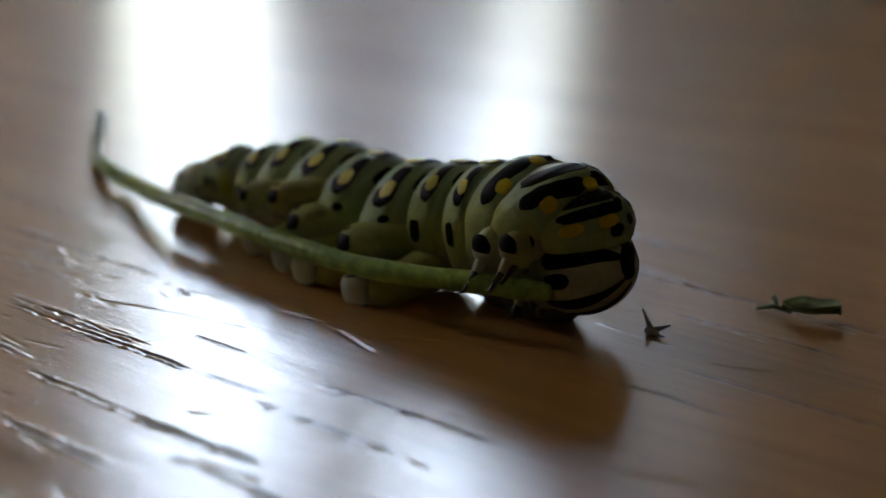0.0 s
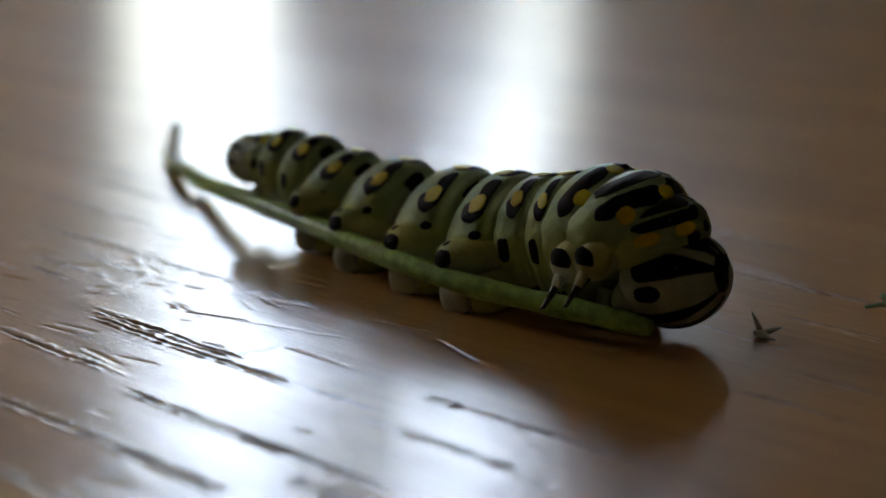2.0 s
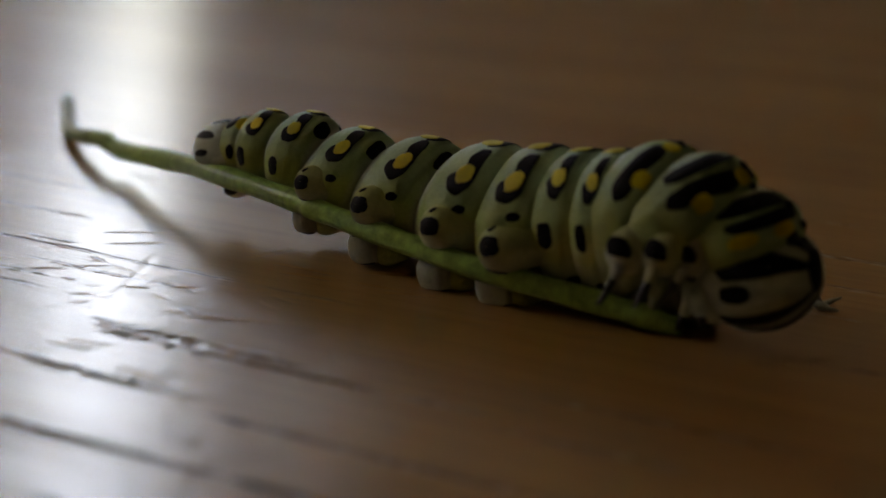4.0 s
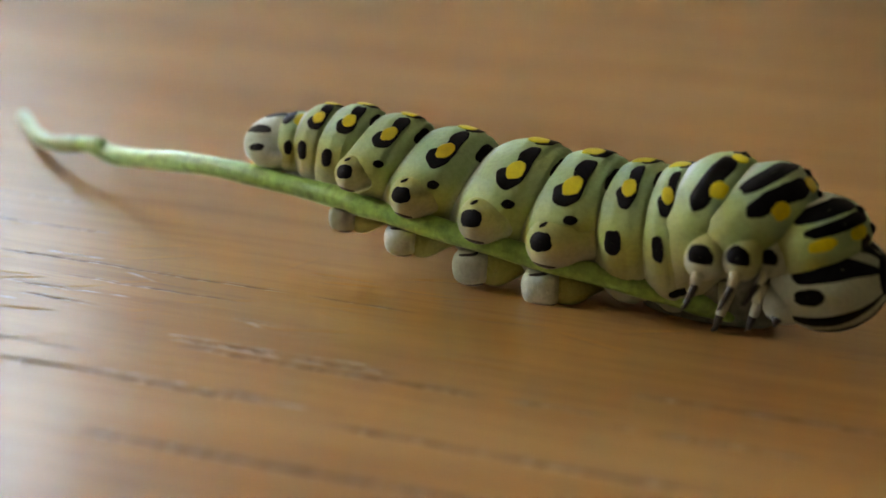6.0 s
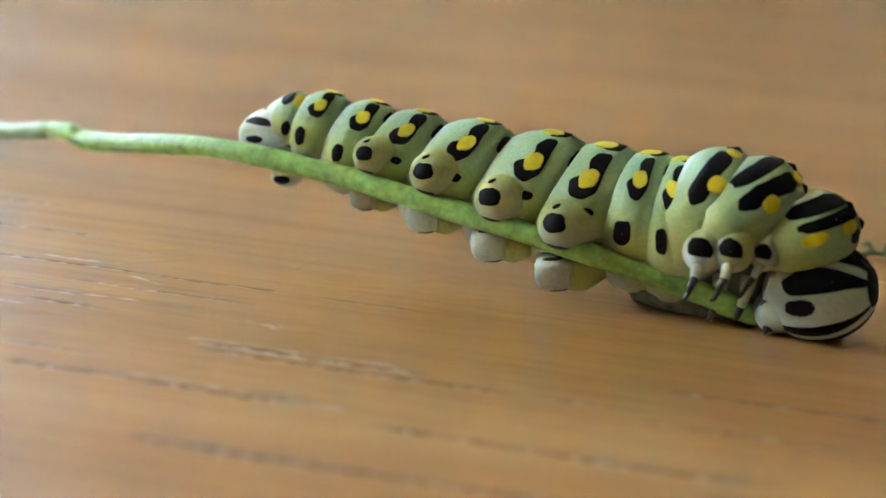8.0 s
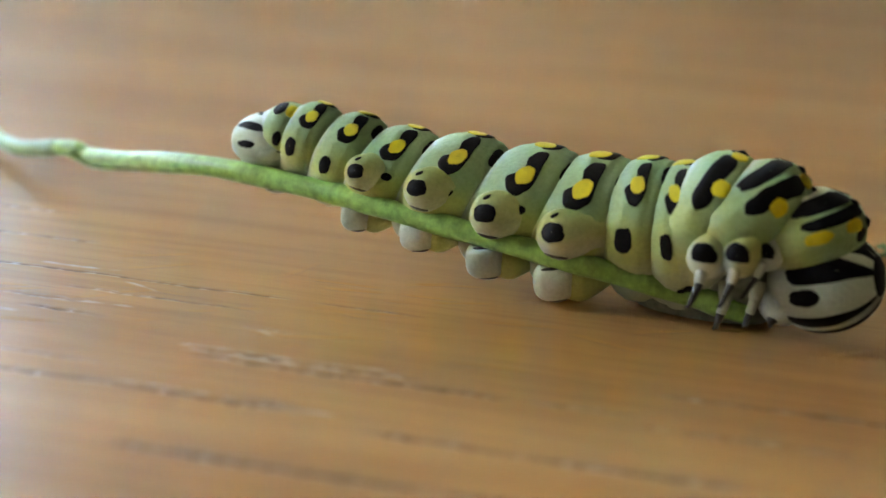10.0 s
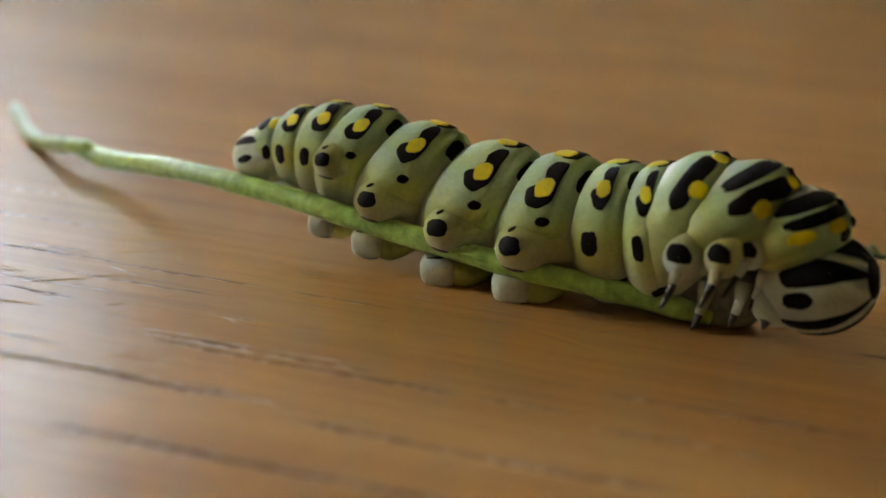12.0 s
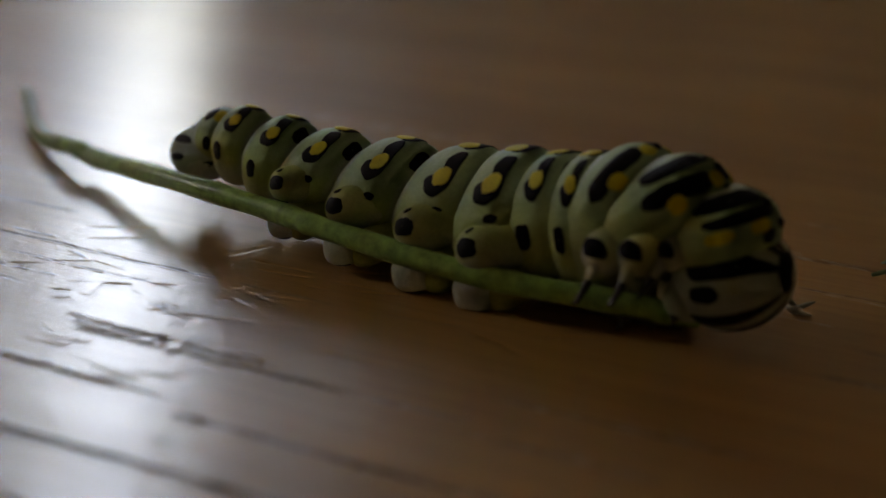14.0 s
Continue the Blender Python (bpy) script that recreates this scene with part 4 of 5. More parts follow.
    walk(SEGMENTS['a7'], [(t, pose(x, y, z, rx, ry, rz)) for t, x, y, z, rx, ry, rz in [
        (0, 0.00365, 0.00297, 0.00436, 0.0, -5.7, 4.2),
        (0.5, 0.00136, 0.00260, 0.00400, 0.0, -5.3, 4.4),
        (1, 0.00078, 0.00207, 0.00483, 0.0, 4.8, 5.0),
        (1.5, 0.00173, 0.00118, 0.00543, 0.0, 9.5, 6.0),
        (2, 0.00224, 0.00075, 0.00542, 0.0, 8.7, 6.3),
        (2.5, 0.00332, 0.00029, 0.00556, 0.0, 6.4, 5.0),
        (3, 0.00391, 0.00020, 0.00574, 0.0, 5.3, 3.0),
        (3.5, 0.00398, 0.00010, 0.00565, 0.0, 4.3, 1.5),
        (4, 0.00498, 0.00004, 0.00586, 0.0, 4.4, 0.5),
        (6.5, 0.00724, 0.00000, 0.00772, 0.0, 6.7, 0.0),
        (7, 0.00687, 0.00000, 0.00735, 0.0, 9.3, 0.0),
        (7.5, 0.00720, 0.00000, 0.00730, 0.0, 9.9, 0.0),
        (8, 0.00811, 0.00000, 0.00805, 0.0, 9.8, 0.0),
        (10.5, 0.00686, 0.00000, 0.00724, 0.0, 12.1, 0.0),
        (11, 0.00663, 0.00000, 0.00732, 0.0, 11.2, 0.0),
        (11.5, 0.00725, 0.00000, 0.00767, 0.0, 7.1, 0.0),
        (12, 0.00690, 0.00000, 0.00740, 0.0, 0.3, 0.0),
        (12.5, 0.00755, 0.00008, 0.00605, 0.0, -1.8, 0.6),
        (13, 0.00703, 0.00020, 0.00514, 0.0, 0.8, 1.6),
        (13.5, 0.00631, 0.00019, 0.00589, 0.0, 7.0, 1.7),
        (14, 0.00452, 0.00014, 0.00531, 0.0, 7.0, 1.8),
    ]])
    walk(SEGMENTS['a6'], [(t, pose(x, y, z, rx, ry, rz)) for t, x, y, z, rx, ry, rz in [
        (0, 0.00748, 0.00325, 0.00511, 0.0, -3.3, 4.2),
        (0.5, 0.00470, 0.00286, 0.00459, 0.0, -1.2, 4.4),
        (1, 0.00375, 0.00233, 0.00403, 0.0, 7.1, 5.0),
        (1.5, 0.00504, 0.00153, 0.00446, 0.0, 8.3, 6.0),
        (2, 0.00592, 0.00115, 0.00442, 0.0, 7.1, 6.3),
        (2.5, 0.00726, 0.00063, 0.00466, 0.0, 6.2, 5.0),
        (3, 0.00798, 0.00042, 0.00487, 0.0, 5.5, 3.0),
        (3.5, 0.00824, 0.00022, 0.00488, 0.0, 4.5, 1.5),
        (4, 0.00929, 0.00008, 0.00504, 0.0, 4.5, 0.5),
        (6.5, 0.01032, 0.00000, 0.00713, 0.0, 8.2, 0.0),
        (7, 0.01024, 0.00000, 0.00661, 0.0, 7.9, 0.0),
        (7.5, 0.01066, 0.00000, 0.00652, 0.0, 7.8, 0.0),
        (8, 0.01147, 0.00000, 0.00743, 0.0, 8.0, 0.0),
        (10.5, 0.01037, 0.00000, 0.00634, 0.0, 9.0, 0.0),
        (11, 0.00999, 0.00000, 0.00656, 0.0, 8.7, 0.0),
        (11.5, 0.01021, 0.00000, 0.00711, 0.0, 8.7, 0.0),
        (12, 0.00975, 0.00000, 0.00720, 0.0, 6.0, 0.0),
        (12.5, 0.01058, 0.00011, 0.00642, 0.0, 1.8, 0.6),
        (13, 0.01110, 0.00031, 0.00519, 0.0, -0.9, 1.6),
        (13.5, 0.01031, 0.00031, 0.00529, 0.0, 4.8, 1.7),
        (14, 0.00875, 0.00028, 0.00473, 0.0, 4.4, 1.8),
    ]])
    walk(SEGMENTS['a5'], [(t, pose(x, y, z, rx, ry, rz)) for t, x, y, z, rx, ry, rz in [
        (0, 0.01153, 0.00355, 0.00517, 0.0, 0.2, 4.2),
        (0.5, 0.00899, 0.00319, 0.00380, 0.0, 1.2, 4.4),
        (1, 0.00875, 0.00277, 0.00334, 0.0, 3.9, 5.0),
        (1.5, 0.01017, 0.00207, 0.00388, 0.0, 3.6, 6.0),
        (2, 0.01103, 0.00172, 0.00411, 0.0, 3.1, 6.3),
        (2.5, 0.01237, 0.00108, 0.00426, 0.0, 3.1, 5.0),
        (3, 0.01315, 0.00069, 0.00448, 0.0, 2.6, 3.0),
        (3.5, 0.01351, 0.00035, 0.00461, 0.0, 1.9, 1.5),
        (4, 0.01460, 0.00013, 0.00476, 0.0, 1.7, 0.5),
        (6.5, 0.01473, 0.00000, 0.00635, 0.0, 7.4, 0.0),
        (7, 0.01485, 0.00000, 0.00615, 0.0, 5.6, 0.0),
        (7.5, 0.01523, 0.00000, 0.00616, 0.0, 5.4, 0.0),
        (8, 0.01593, 0.00000, 0.00695, 0.0, 6.4, 0.0),
        (10.5, 0.01508, 0.00000, 0.00601, 0.0, 5.7, 0.0),
        (11, 0.01479, 0.00000, 0.00607, 0.0, 6.0, 0.0),
        (11.5, 0.01475, 0.00000, 0.00627, 0.0, 7.9, 0.0),
        (12, 0.01399, 0.00000, 0.00628, 0.0, 8.4, 0.0),
        (12.5, 0.01394, 0.00015, 0.00610, 0.0, 6.0, 0.6),
        (13, 0.01493, 0.00042, 0.00550, 0.0, 0.6, 1.6),
        (13.5, 0.01541, 0.00046, 0.00496, 0.0, 1.2, 1.7),
        (14, 0.01417, 0.00045, 0.00455, 0.0, 0.8, 1.8),
    ]])
    walk(SEGMENTS['a4'], [(t, pose(x, y, z, rx, ry, rz)) for t, x, y, z, rx, ry, rz in [
        (0, 0.01548, 0.00384, 0.00464, 0.0, -0.2, 4.2),
        (0.5, 0.01529, 0.00368, 0.00382, 0.0, -2.2, 4.4),
        (1, 0.01515, 0.00333, 0.00337, 0.0, -2.7, 5.0),
        (1.5, 0.01636, 0.00272, 0.00400, 0.0, -2.2, 6.0),
        (2, 0.01709, 0.00239, 0.00410, 0.0, -2.0, 6.3),
        (2.5, 0.01796, 0.00157, 0.00425, 0.0, -1.8, 5.0),
        (3, 0.01895, 0.00099, 0.00459, 0.0, -2.1, 3.0),
        (3.5, 0.01949, 0.00051, 0.00465, 0.0, -3.1, 1.5),
        (4, 0.02003, 0.00017, 0.00488, 0.0, -2.8, 0.5),
        (6.5, 0.02028, 0.00000, 0.00589, 0.0, 4.1, 0.0),
        (7, 0.02035, 0.00000, 0.00583, 0.0, 2.5, 0.0),
        (7.5, 0.02056, 0.00000, 0.00585, 0.0, 2.5, 0.0),
        (8, 0.02100, 0.00000, 0.00653, 0.0, 4.2, 0.0),
        (10.5, 0.02031, 0.00000, 0.00556, 0.0, 2.1, 0.0),
        (11, 0.02008, 0.00000, 0.00568, 0.0, 3.0, 0.0),
        (11.5, 0.02000, 0.00000, 0.00572, 0.0, 4.2, 0.0),
        (12, 0.01949, 0.00000, 0.00544, 0.0, 5.0, 0.0),
        (12.5, 0.01822, 0.00019, 0.00511, 0.0, 6.1, 0.6),
        (13, 0.01839, 0.00051, 0.00538, 0.0, 2.7, 1.6),
        (13.5, 0.01993, 0.00059, 0.00519, 0.0, -1.9, 1.7),
        (14, 0.01970, 0.00062, 0.00463, 0.0, -3.3, 1.8),
    ]])
    walk(SEGMENTS['a3'], [(t, pose(x, y, z, rx, ry, rz)) for t, x, y, z, rx, ry, rz in [
        (0, 0.02048, 0.00420, 0.00469, 0.0, -5.4, 4.2),
        (0.5, 0.02072, 0.00409, 0.00424, 0.0, -7.7, 4.4),
        (1, 0.02030, 0.00378, 0.00377, 0.0, -8.2, 5.0),
        (1.5, 0.02132, 0.00324, 0.00427, 0.0, -6.7, 6.0),
        (2, 0.02166, 0.00289, 0.00426, 0.0, -6.7, 6.3),
        (2.5, 0.02238, 0.00196, 0.00443, 0.0, -6.4, 5.0),
        (3, 0.02337, 0.00122, 0.00472, 0.0, -6.6, 3.0),
        (3.5, 0.02402, 0.00063, 0.00493, 0.0, -8.2, 1.5),
        (4, 0.02403, 0.00021, 0.00514, 0.0, -6.4, 0.5),
        (6.5, 0.02474, 0.00000, 0.00551, 0.0, 0.4, 0.0),
        (7, 0.02486, 0.00000, 0.00550, 0.0, -0.7, 0.0),
        (7.5, 0.02484, 0.00000, 0.00544, 0.0, -0.6, 0.0),
        (8, 0.02505, 0.00000, 0.00604, 0.0, 1.7, 0.0),
        (10.5, 0.02464, 0.00000, 0.00533, 0.0, -1.4, 0.0),
        (11, 0.02456, 0.00000, 0.00534, 0.0, -0.5, 0.0),
        (11.5, 0.02457, 0.00000, 0.00540, 0.0, -0.1, 0.0),
        (12, 0.02432, 0.00000, 0.00520, 0.0, -0.5, 0.0),
        (12.5, 0.02304, 0.00024, 0.00469, 0.0, 0.6, 0.6),
        (13, 0.02171, 0.00061, 0.00480, 0.0, 1.8, 1.6),
        (13.5, 0.02315, 0.00069, 0.00536, 0.0, -3.1, 1.7),
        (14, 0.02379, 0.00075, 0.00499, 0.0, -6.9, 1.8),
    ]])
    walk(SEGMENTS['a2'], [(t, pose(x, y, z, rx, ry, rz)) for t, x, y, z, rx, ry, rz in [
        (0, 0.02438, 0.00449, 0.00574, 0.0, -0.3, 4.2),
        (0.5, 0.02460, 0.00439, 0.00523, 0.0, -2.9, 4.4),
        (1, 0.02400, 0.00410, 0.00482, 0.0, -5.8, 5.0),
        (1.5, 0.02484, 0.00361, 0.00504, 0.0, -4.8, 6.0),
        (2, 0.02488, 0.00325, 0.00503, 0.0, -5.9, 6.3),
        (2.5, 0.02545, 0.00223, 0.00513, 0.0, -7.1, 5.0),
        (3, 0.02655, 0.00139, 0.00545, 0.0, -9.2, 3.0),
        (3.5, 0.02727, 0.00071, 0.00585, 0.0, -8.7, 1.5),
        (4, 0.02702, 0.00024, 0.00575, 0.0, -6.8, 0.5),
        (6.5, 0.02858, 0.00000, 0.00584, 0.0, -2.6, 0.0),
        (7, 0.02861, 0.00000, 0.00592, 0.0, -3.7, 0.0),
        (7.5, 0.02843, 0.00000, 0.00594, 0.0, -3.5, 0.0),
        (8, 0.02844, 0.00000, 0.00633, 0.0, -0.5, 0.0),
        (10.5, 0.02836, 0.00000, 0.00586, 0.0, -4.6, 0.0),
        (11, 0.02834, 0.00000, 0.00574, 0.0, -4.0, 0.0),
        (11.5, 0.02840, 0.00000, 0.00582, 0.0, -3.1, 0.0),
        (12, 0.02846, 0.00000, 0.00564, 0.0, -5.4, 0.0),
        (12.5, 0.02727, 0.00029, 0.00516, 0.0, -4.9, 0.6),
        (13, 0.02600, 0.00073, 0.00490, 0.0, -2.5, 1.6),
        (13.5, 0.02587, 0.00077, 0.00555, 0.0, 0.4, 1.7),
        (14, 0.02688, 0.00084, 0.00562, 0.0, -8.3, 1.8),
    ]])
    walk(SEGMENTS['a1'], [(t, pose(x, y, z, rx, ry, rz)) for t, x, y, z, rx, ry, rz in [
        (0, 0.02770, 0.00473, 0.00626, 0.0, -2.8, 4.2),
        (0.5, 0.02773, 0.00463, 0.00577, 0.0, -3.9, 4.4),
        (1, 0.02690, 0.00435, 0.00530, 0.0, -8.0, 5.0),
        (1.5, 0.02755, 0.00390, 0.00549, 0.0, -6.8, 6.0),
        (2, 0.02738, 0.00352, 0.00552, 0.0, -8.6, 6.3),
        (2.5, 0.02783, 0.00244, 0.00555, 0.0, -9.6, 5.0),
        (3, 0.02894, 0.00152, 0.00592, 0.0, -7.2, 3.0),
        (3.5, 0.02971, 0.00078, 0.00636, 0.0, -6.2, 1.5),
        (4, 0.02941, 0.00026, 0.00608, 0.0, -5.4, 0.5),
        (6.5, 0.03136, 0.00000, 0.00595, 0.0, -6.2, 0.0),
        (7, 0.03132, 0.00000, 0.00608, 0.0, -6.4, 0.0),
        (7.5, 0.03110, 0.00000, 0.00604, 0.0, -6.7, 0.0),
        (8, 0.03085, 0.00000, 0.00626, 0.0, -4.1, 0.0),
        (10.5, 0.03102, 0.00000, 0.00601, 0.0, -6.9, 0.0),
        (11, 0.03106, 0.00000, 0.00596, 0.0, -5.7, 0.0),
        (11.5, 0.03129, 0.00000, 0.00594, 0.0, -6.2, 0.0),
        (12, 0.03154, 0.00000, 0.00599, 0.0, -9.0, 0.0),
        (12.5, 0.03034, 0.00032, 0.00554, 0.0, -8.0, 0.6),
        (13, 0.02916, 0.00081, 0.00533, 0.0, -7.1, 1.6),
        (13.5, 0.02861, 0.00085, 0.00565, 0.0, -0.2, 1.7),
        (14, 0.02932, 0.00092, 0.00599, 0.0, -6.9, 1.8),
    ]])
    walk(SEGMENTS['t3'], [(t, pose(x, y, z, rx, ry, rz)) for t, x, y, z, rx, ry, rz in [
        (0, 0.03058, 0.00495, 0.00701, 0.0, 14.0, 4.2),
        (0.5, 0.03051, 0.00485, 0.00656, 0.0, 14.0, 4.4),
        (1, 0.02953, 0.00458, 0.00621, 0.0, 14.0, 5.0),
        (1.5, 0.03003, 0.00416, 0.00627, 0.0, 14.0, 6.0),
        (2, 0.02944, 0.00375, 0.00628, 0.0, 14.0, 6.3),
        (2.5, 0.02956, 0.00259, 0.00634, 0.0, 14.0, 5.0),
        (3, 0.03089, 0.00162, 0.00662, 0.0, 14.0, 3.0),
        (3.5, 0.03164, 0.00083, 0.00690, 0.0, 14.0, 1.5),
        (4, 0.03152, 0.00028, 0.00680, 0.0, 14.0, 0.5),
        (6.5, 0.03338, 0.00000, 0.00684, 0.0, 14.0, 0.0),
        (7, 0.03333, 0.00000, 0.00694, 0.0, 14.0, 0.0),
        (7.5, 0.03295, 0.00000, 0.00688, 0.0, 14.0, 0.0),
        (8, 0.03250, 0.00000, 0.00700, 0.0, 14.0, 0.0),
        (10.5, 0.03274, 0.00000, 0.00673, 0.0, 14.0, 0.0),
        (11, 0.03293, 0.00000, 0.00672, 0.0, 14.0, 0.0),
        (11.5, 0.03316, 0.00000, 0.00673, 0.0, 14.0, 0.0),
        (12, 0.03356, 0.00000, 0.00688, 0.0, 14.0, 0.0),
        (12.5, 0.03230, 0.00034, 0.00640, 0.0, 14.0, 0.6),
        (13, 0.03121, 0.00087, 0.00608, 0.0, 14.0, 1.6),
        (13.5, 0.03090, 0.00092, 0.00615, 0.0, 14.0, 1.7),
        (14, 0.03131, 0.00098, 0.00674, 0.0, 14.0, 1.8),
    ]])
    walk(SEGMENTS['t2'], [(t, pose(x, y, z, rx, ry, rz)) for t, x, y, z, rx, ry, rz in [
        (0, 0.03294, 0.00512, 0.00750, 0.0, 40.0, 4.2),
        (0.5, 0.03262, 0.00501, 0.00699, 0.0, 40.0, 4.4),
        (1, 0.03155, 0.00476, 0.00679, 0.0, 40.0, 5.0),
        (1.5, 0.03214, 0.00438, 0.00674, 0.0, 40.0, 6.0),
        (2, 0.03129, 0.00395, 0.00674, 0.0, 40.0, 6.3),
        (2.5, 0.03111, 0.00272, 0.00677, 0.0, 40.0, 5.0),
        (3, 0.03308, 0.00173, 0.00691, 0.0, 40.0, 3.0),
        (3.5, 0.03360, 0.00088, 0.00710, 0.0, 40.0, 1.5),
        (4, 0.03388, 0.00030, 0.00707, 0.0, 40.0, 0.5),
        (6.5, 0.03563, 0.00000, 0.00720, 0.0, 40.0, 0.0),
        (7, 0.03554, 0.00000, 0.00727, 0.0, 40.0, 0.0),
        (7.5, 0.03507, 0.00000, 0.00719, 0.0, 40.0, 0.0),
        (8, 0.03441, 0.00000, 0.00726, 0.0, 40.0, 0.0),
        (10.5, 0.03487, 0.00000, 0.00707, 0.0, 40.0, 0.0),
        (11, 0.03512, 0.00000, 0.00712, 0.0, 40.0, 0.0),
        (11.5, 0.03544, 0.00000, 0.00701, 0.0, 40.0, 0.0),
        (12, 0.03607, 0.00000, 0.00734, 0.0, 40.0, 0.0),
        (12.5, 0.03460, 0.00036, 0.00690, 0.0, 40.0, 0.6),
        (13, 0.03377, 0.00094, 0.00669, 0.0, 40.0, 1.6),
        (13.5, 0.03365, 0.00100, 0.00644, 0.0, 40.0, 1.7),
        (14, 0.03364, 0.00106, 0.00708, 0.0, 40.0, 1.8),
    ]])
    walk(SEGMENTS['t1'], [(t, pose(x, y, z, rx, ry, rz)) for t, x, y, z, rx, ry, rz in [
        (0, 0.03538, 0.00530, 0.00782, 0.0, 66.0, 10.8),
        (0.5, 0.03503, 0.00520, 0.00728, 0.0, 66.0, 10.6),
        (1, 0.03399, 0.00497, 0.00717, 0.0, 66.0, 10.8),
        (1.5, 0.03465, 0.00464, 0.00693, 0.0, 66.0, 11.0),
        (2, 0.03360, 0.00421, 0.00713, 0.0, 66.0, 10.9),
        (2.5, 0.03317, 0.00290, 0.00714, 0.0, 66.0, 9.2),
        (3, 0.03579, 0.00188, 0.00701, 0.0, 66.0, 7.2),
        (3.5, 0.03613, 0.00095, 0.00728, 0.0, 66.0, 5.3),
        (4, 0.03731, 0.00033, 0.00701, 0.0, 66.0, 3.9),
        (6.5, 0.03926, 0.00000, 0.00733, 0.0, 66.0, -0.6),
        (7, 0.03901, 0.00000, 0.00764, 0.0, 66.0, -1.4),
        (7.5, 0.03851, 0.00000, 0.00741, 0.0, 66.0, -1.4),
        (8, 0.03848, 0.00000, 0.00717, 0.0, 66.0, -1.4),
        (10.5, 0.03837, 0.00000, 0.00737, 0.0, 66.0, -1.4),
        (11, 0.03837, 0.00000, 0.00743, 0.0, 66.0, -1.4),
        (11.5, 0.03883, 0.00000, 0.00717, 0.0, 66.0, -0.6),
        (12, 0.03966, 0.00000, 0.00772, 0.0, 66.0, 0.2),
        (12.5, 0.03801, 0.00040, 0.00742, 0.0, 66.0, 2.4),
        (13, 0.03726, 0.00104, 0.00725, 0.0, 66.0, 4.2),
        (13.5, 0.03708, 0.00110, 0.00649, 0.0, 66.0, 3.5),
        (14, 0.03733, 0.00117, 0.00734, 0.0, 66.0, 3.6),
    ]])
    walk(SEGMENTS['head'], [(t, pose(x, y, z, rx, ry, rz)) for t, x, y, z, rx, ry, rz in [
        (0, 0.03603, 0.00535, 0.00453, 0.0, -14.0, 23.2),
        (0.5, 0.03590, 0.00526, 0.00412, 0.0, -14.0, 22.4),
        (1, 0.03514, 0.00507, 0.00402, 0.0, -14.0, 22.0),
        (1.5, 0.03634, 0.00482, 0.00384, 0.0, -14.0, 21.0),
        (2, 0.03559, 0.00443, 0.00394, 0.0, -14.0, 20.3),
        (2.5, 0.03551, 0.00311, 0.00407, 0.0, -14.0, 18.0),
        (3, 0.03768, 0.00197, 0.00391, 0.0, -14.0, 16.0),
        (3.5, 0.03830, 0.00100, 0.00390, 0.0, -14.0, 13.5),
        (4, 0.03889, 0.00034, 0.00415, 0.0, -14.0, 11.5),
        (6.5, 0.04095, 0.00000, 0.00408, 0.0, -14.0, 1.0),
        (7, 0.04052, 0.00000, 0.00496, 0.0, -14.0, -1.0),
        (7.5, 0.04049, 0.00000, 0.00374, 0.0, -14.0, -1.0),
        (8, 0.04026, 0.00000, 0.00290, 0.0, -14.0, -1.0),
        (10.5, 0.03995, 0.00000, 0.00415, 0.0, -14.0, -1.0),
        (11, 0.03978, 0.00000, 0.00453, 0.0, -14.0, -1.0),
        (11.5, 0.04035, 0.00000, 0.00353, 0.0, -14.0, 1.0),
        (12, 0.04192, 0.00000, 0.00406, 0.0, -14.0, 3.0),
        (12.5, 0.03933, 0.00041, 0.00453, 0.0, -14.0, 7.6),
        (13, 0.03852, 0.00108, 0.00434, 0.0, -14.0, 10.6),
        (13.5, 0.03821, 0.00113, 0.00328, 0.0, -14.0, 8.7),
        (14, 0.03862, 0.00121, 0.00411, 0.0, -14.0, 8.8),
    ]])
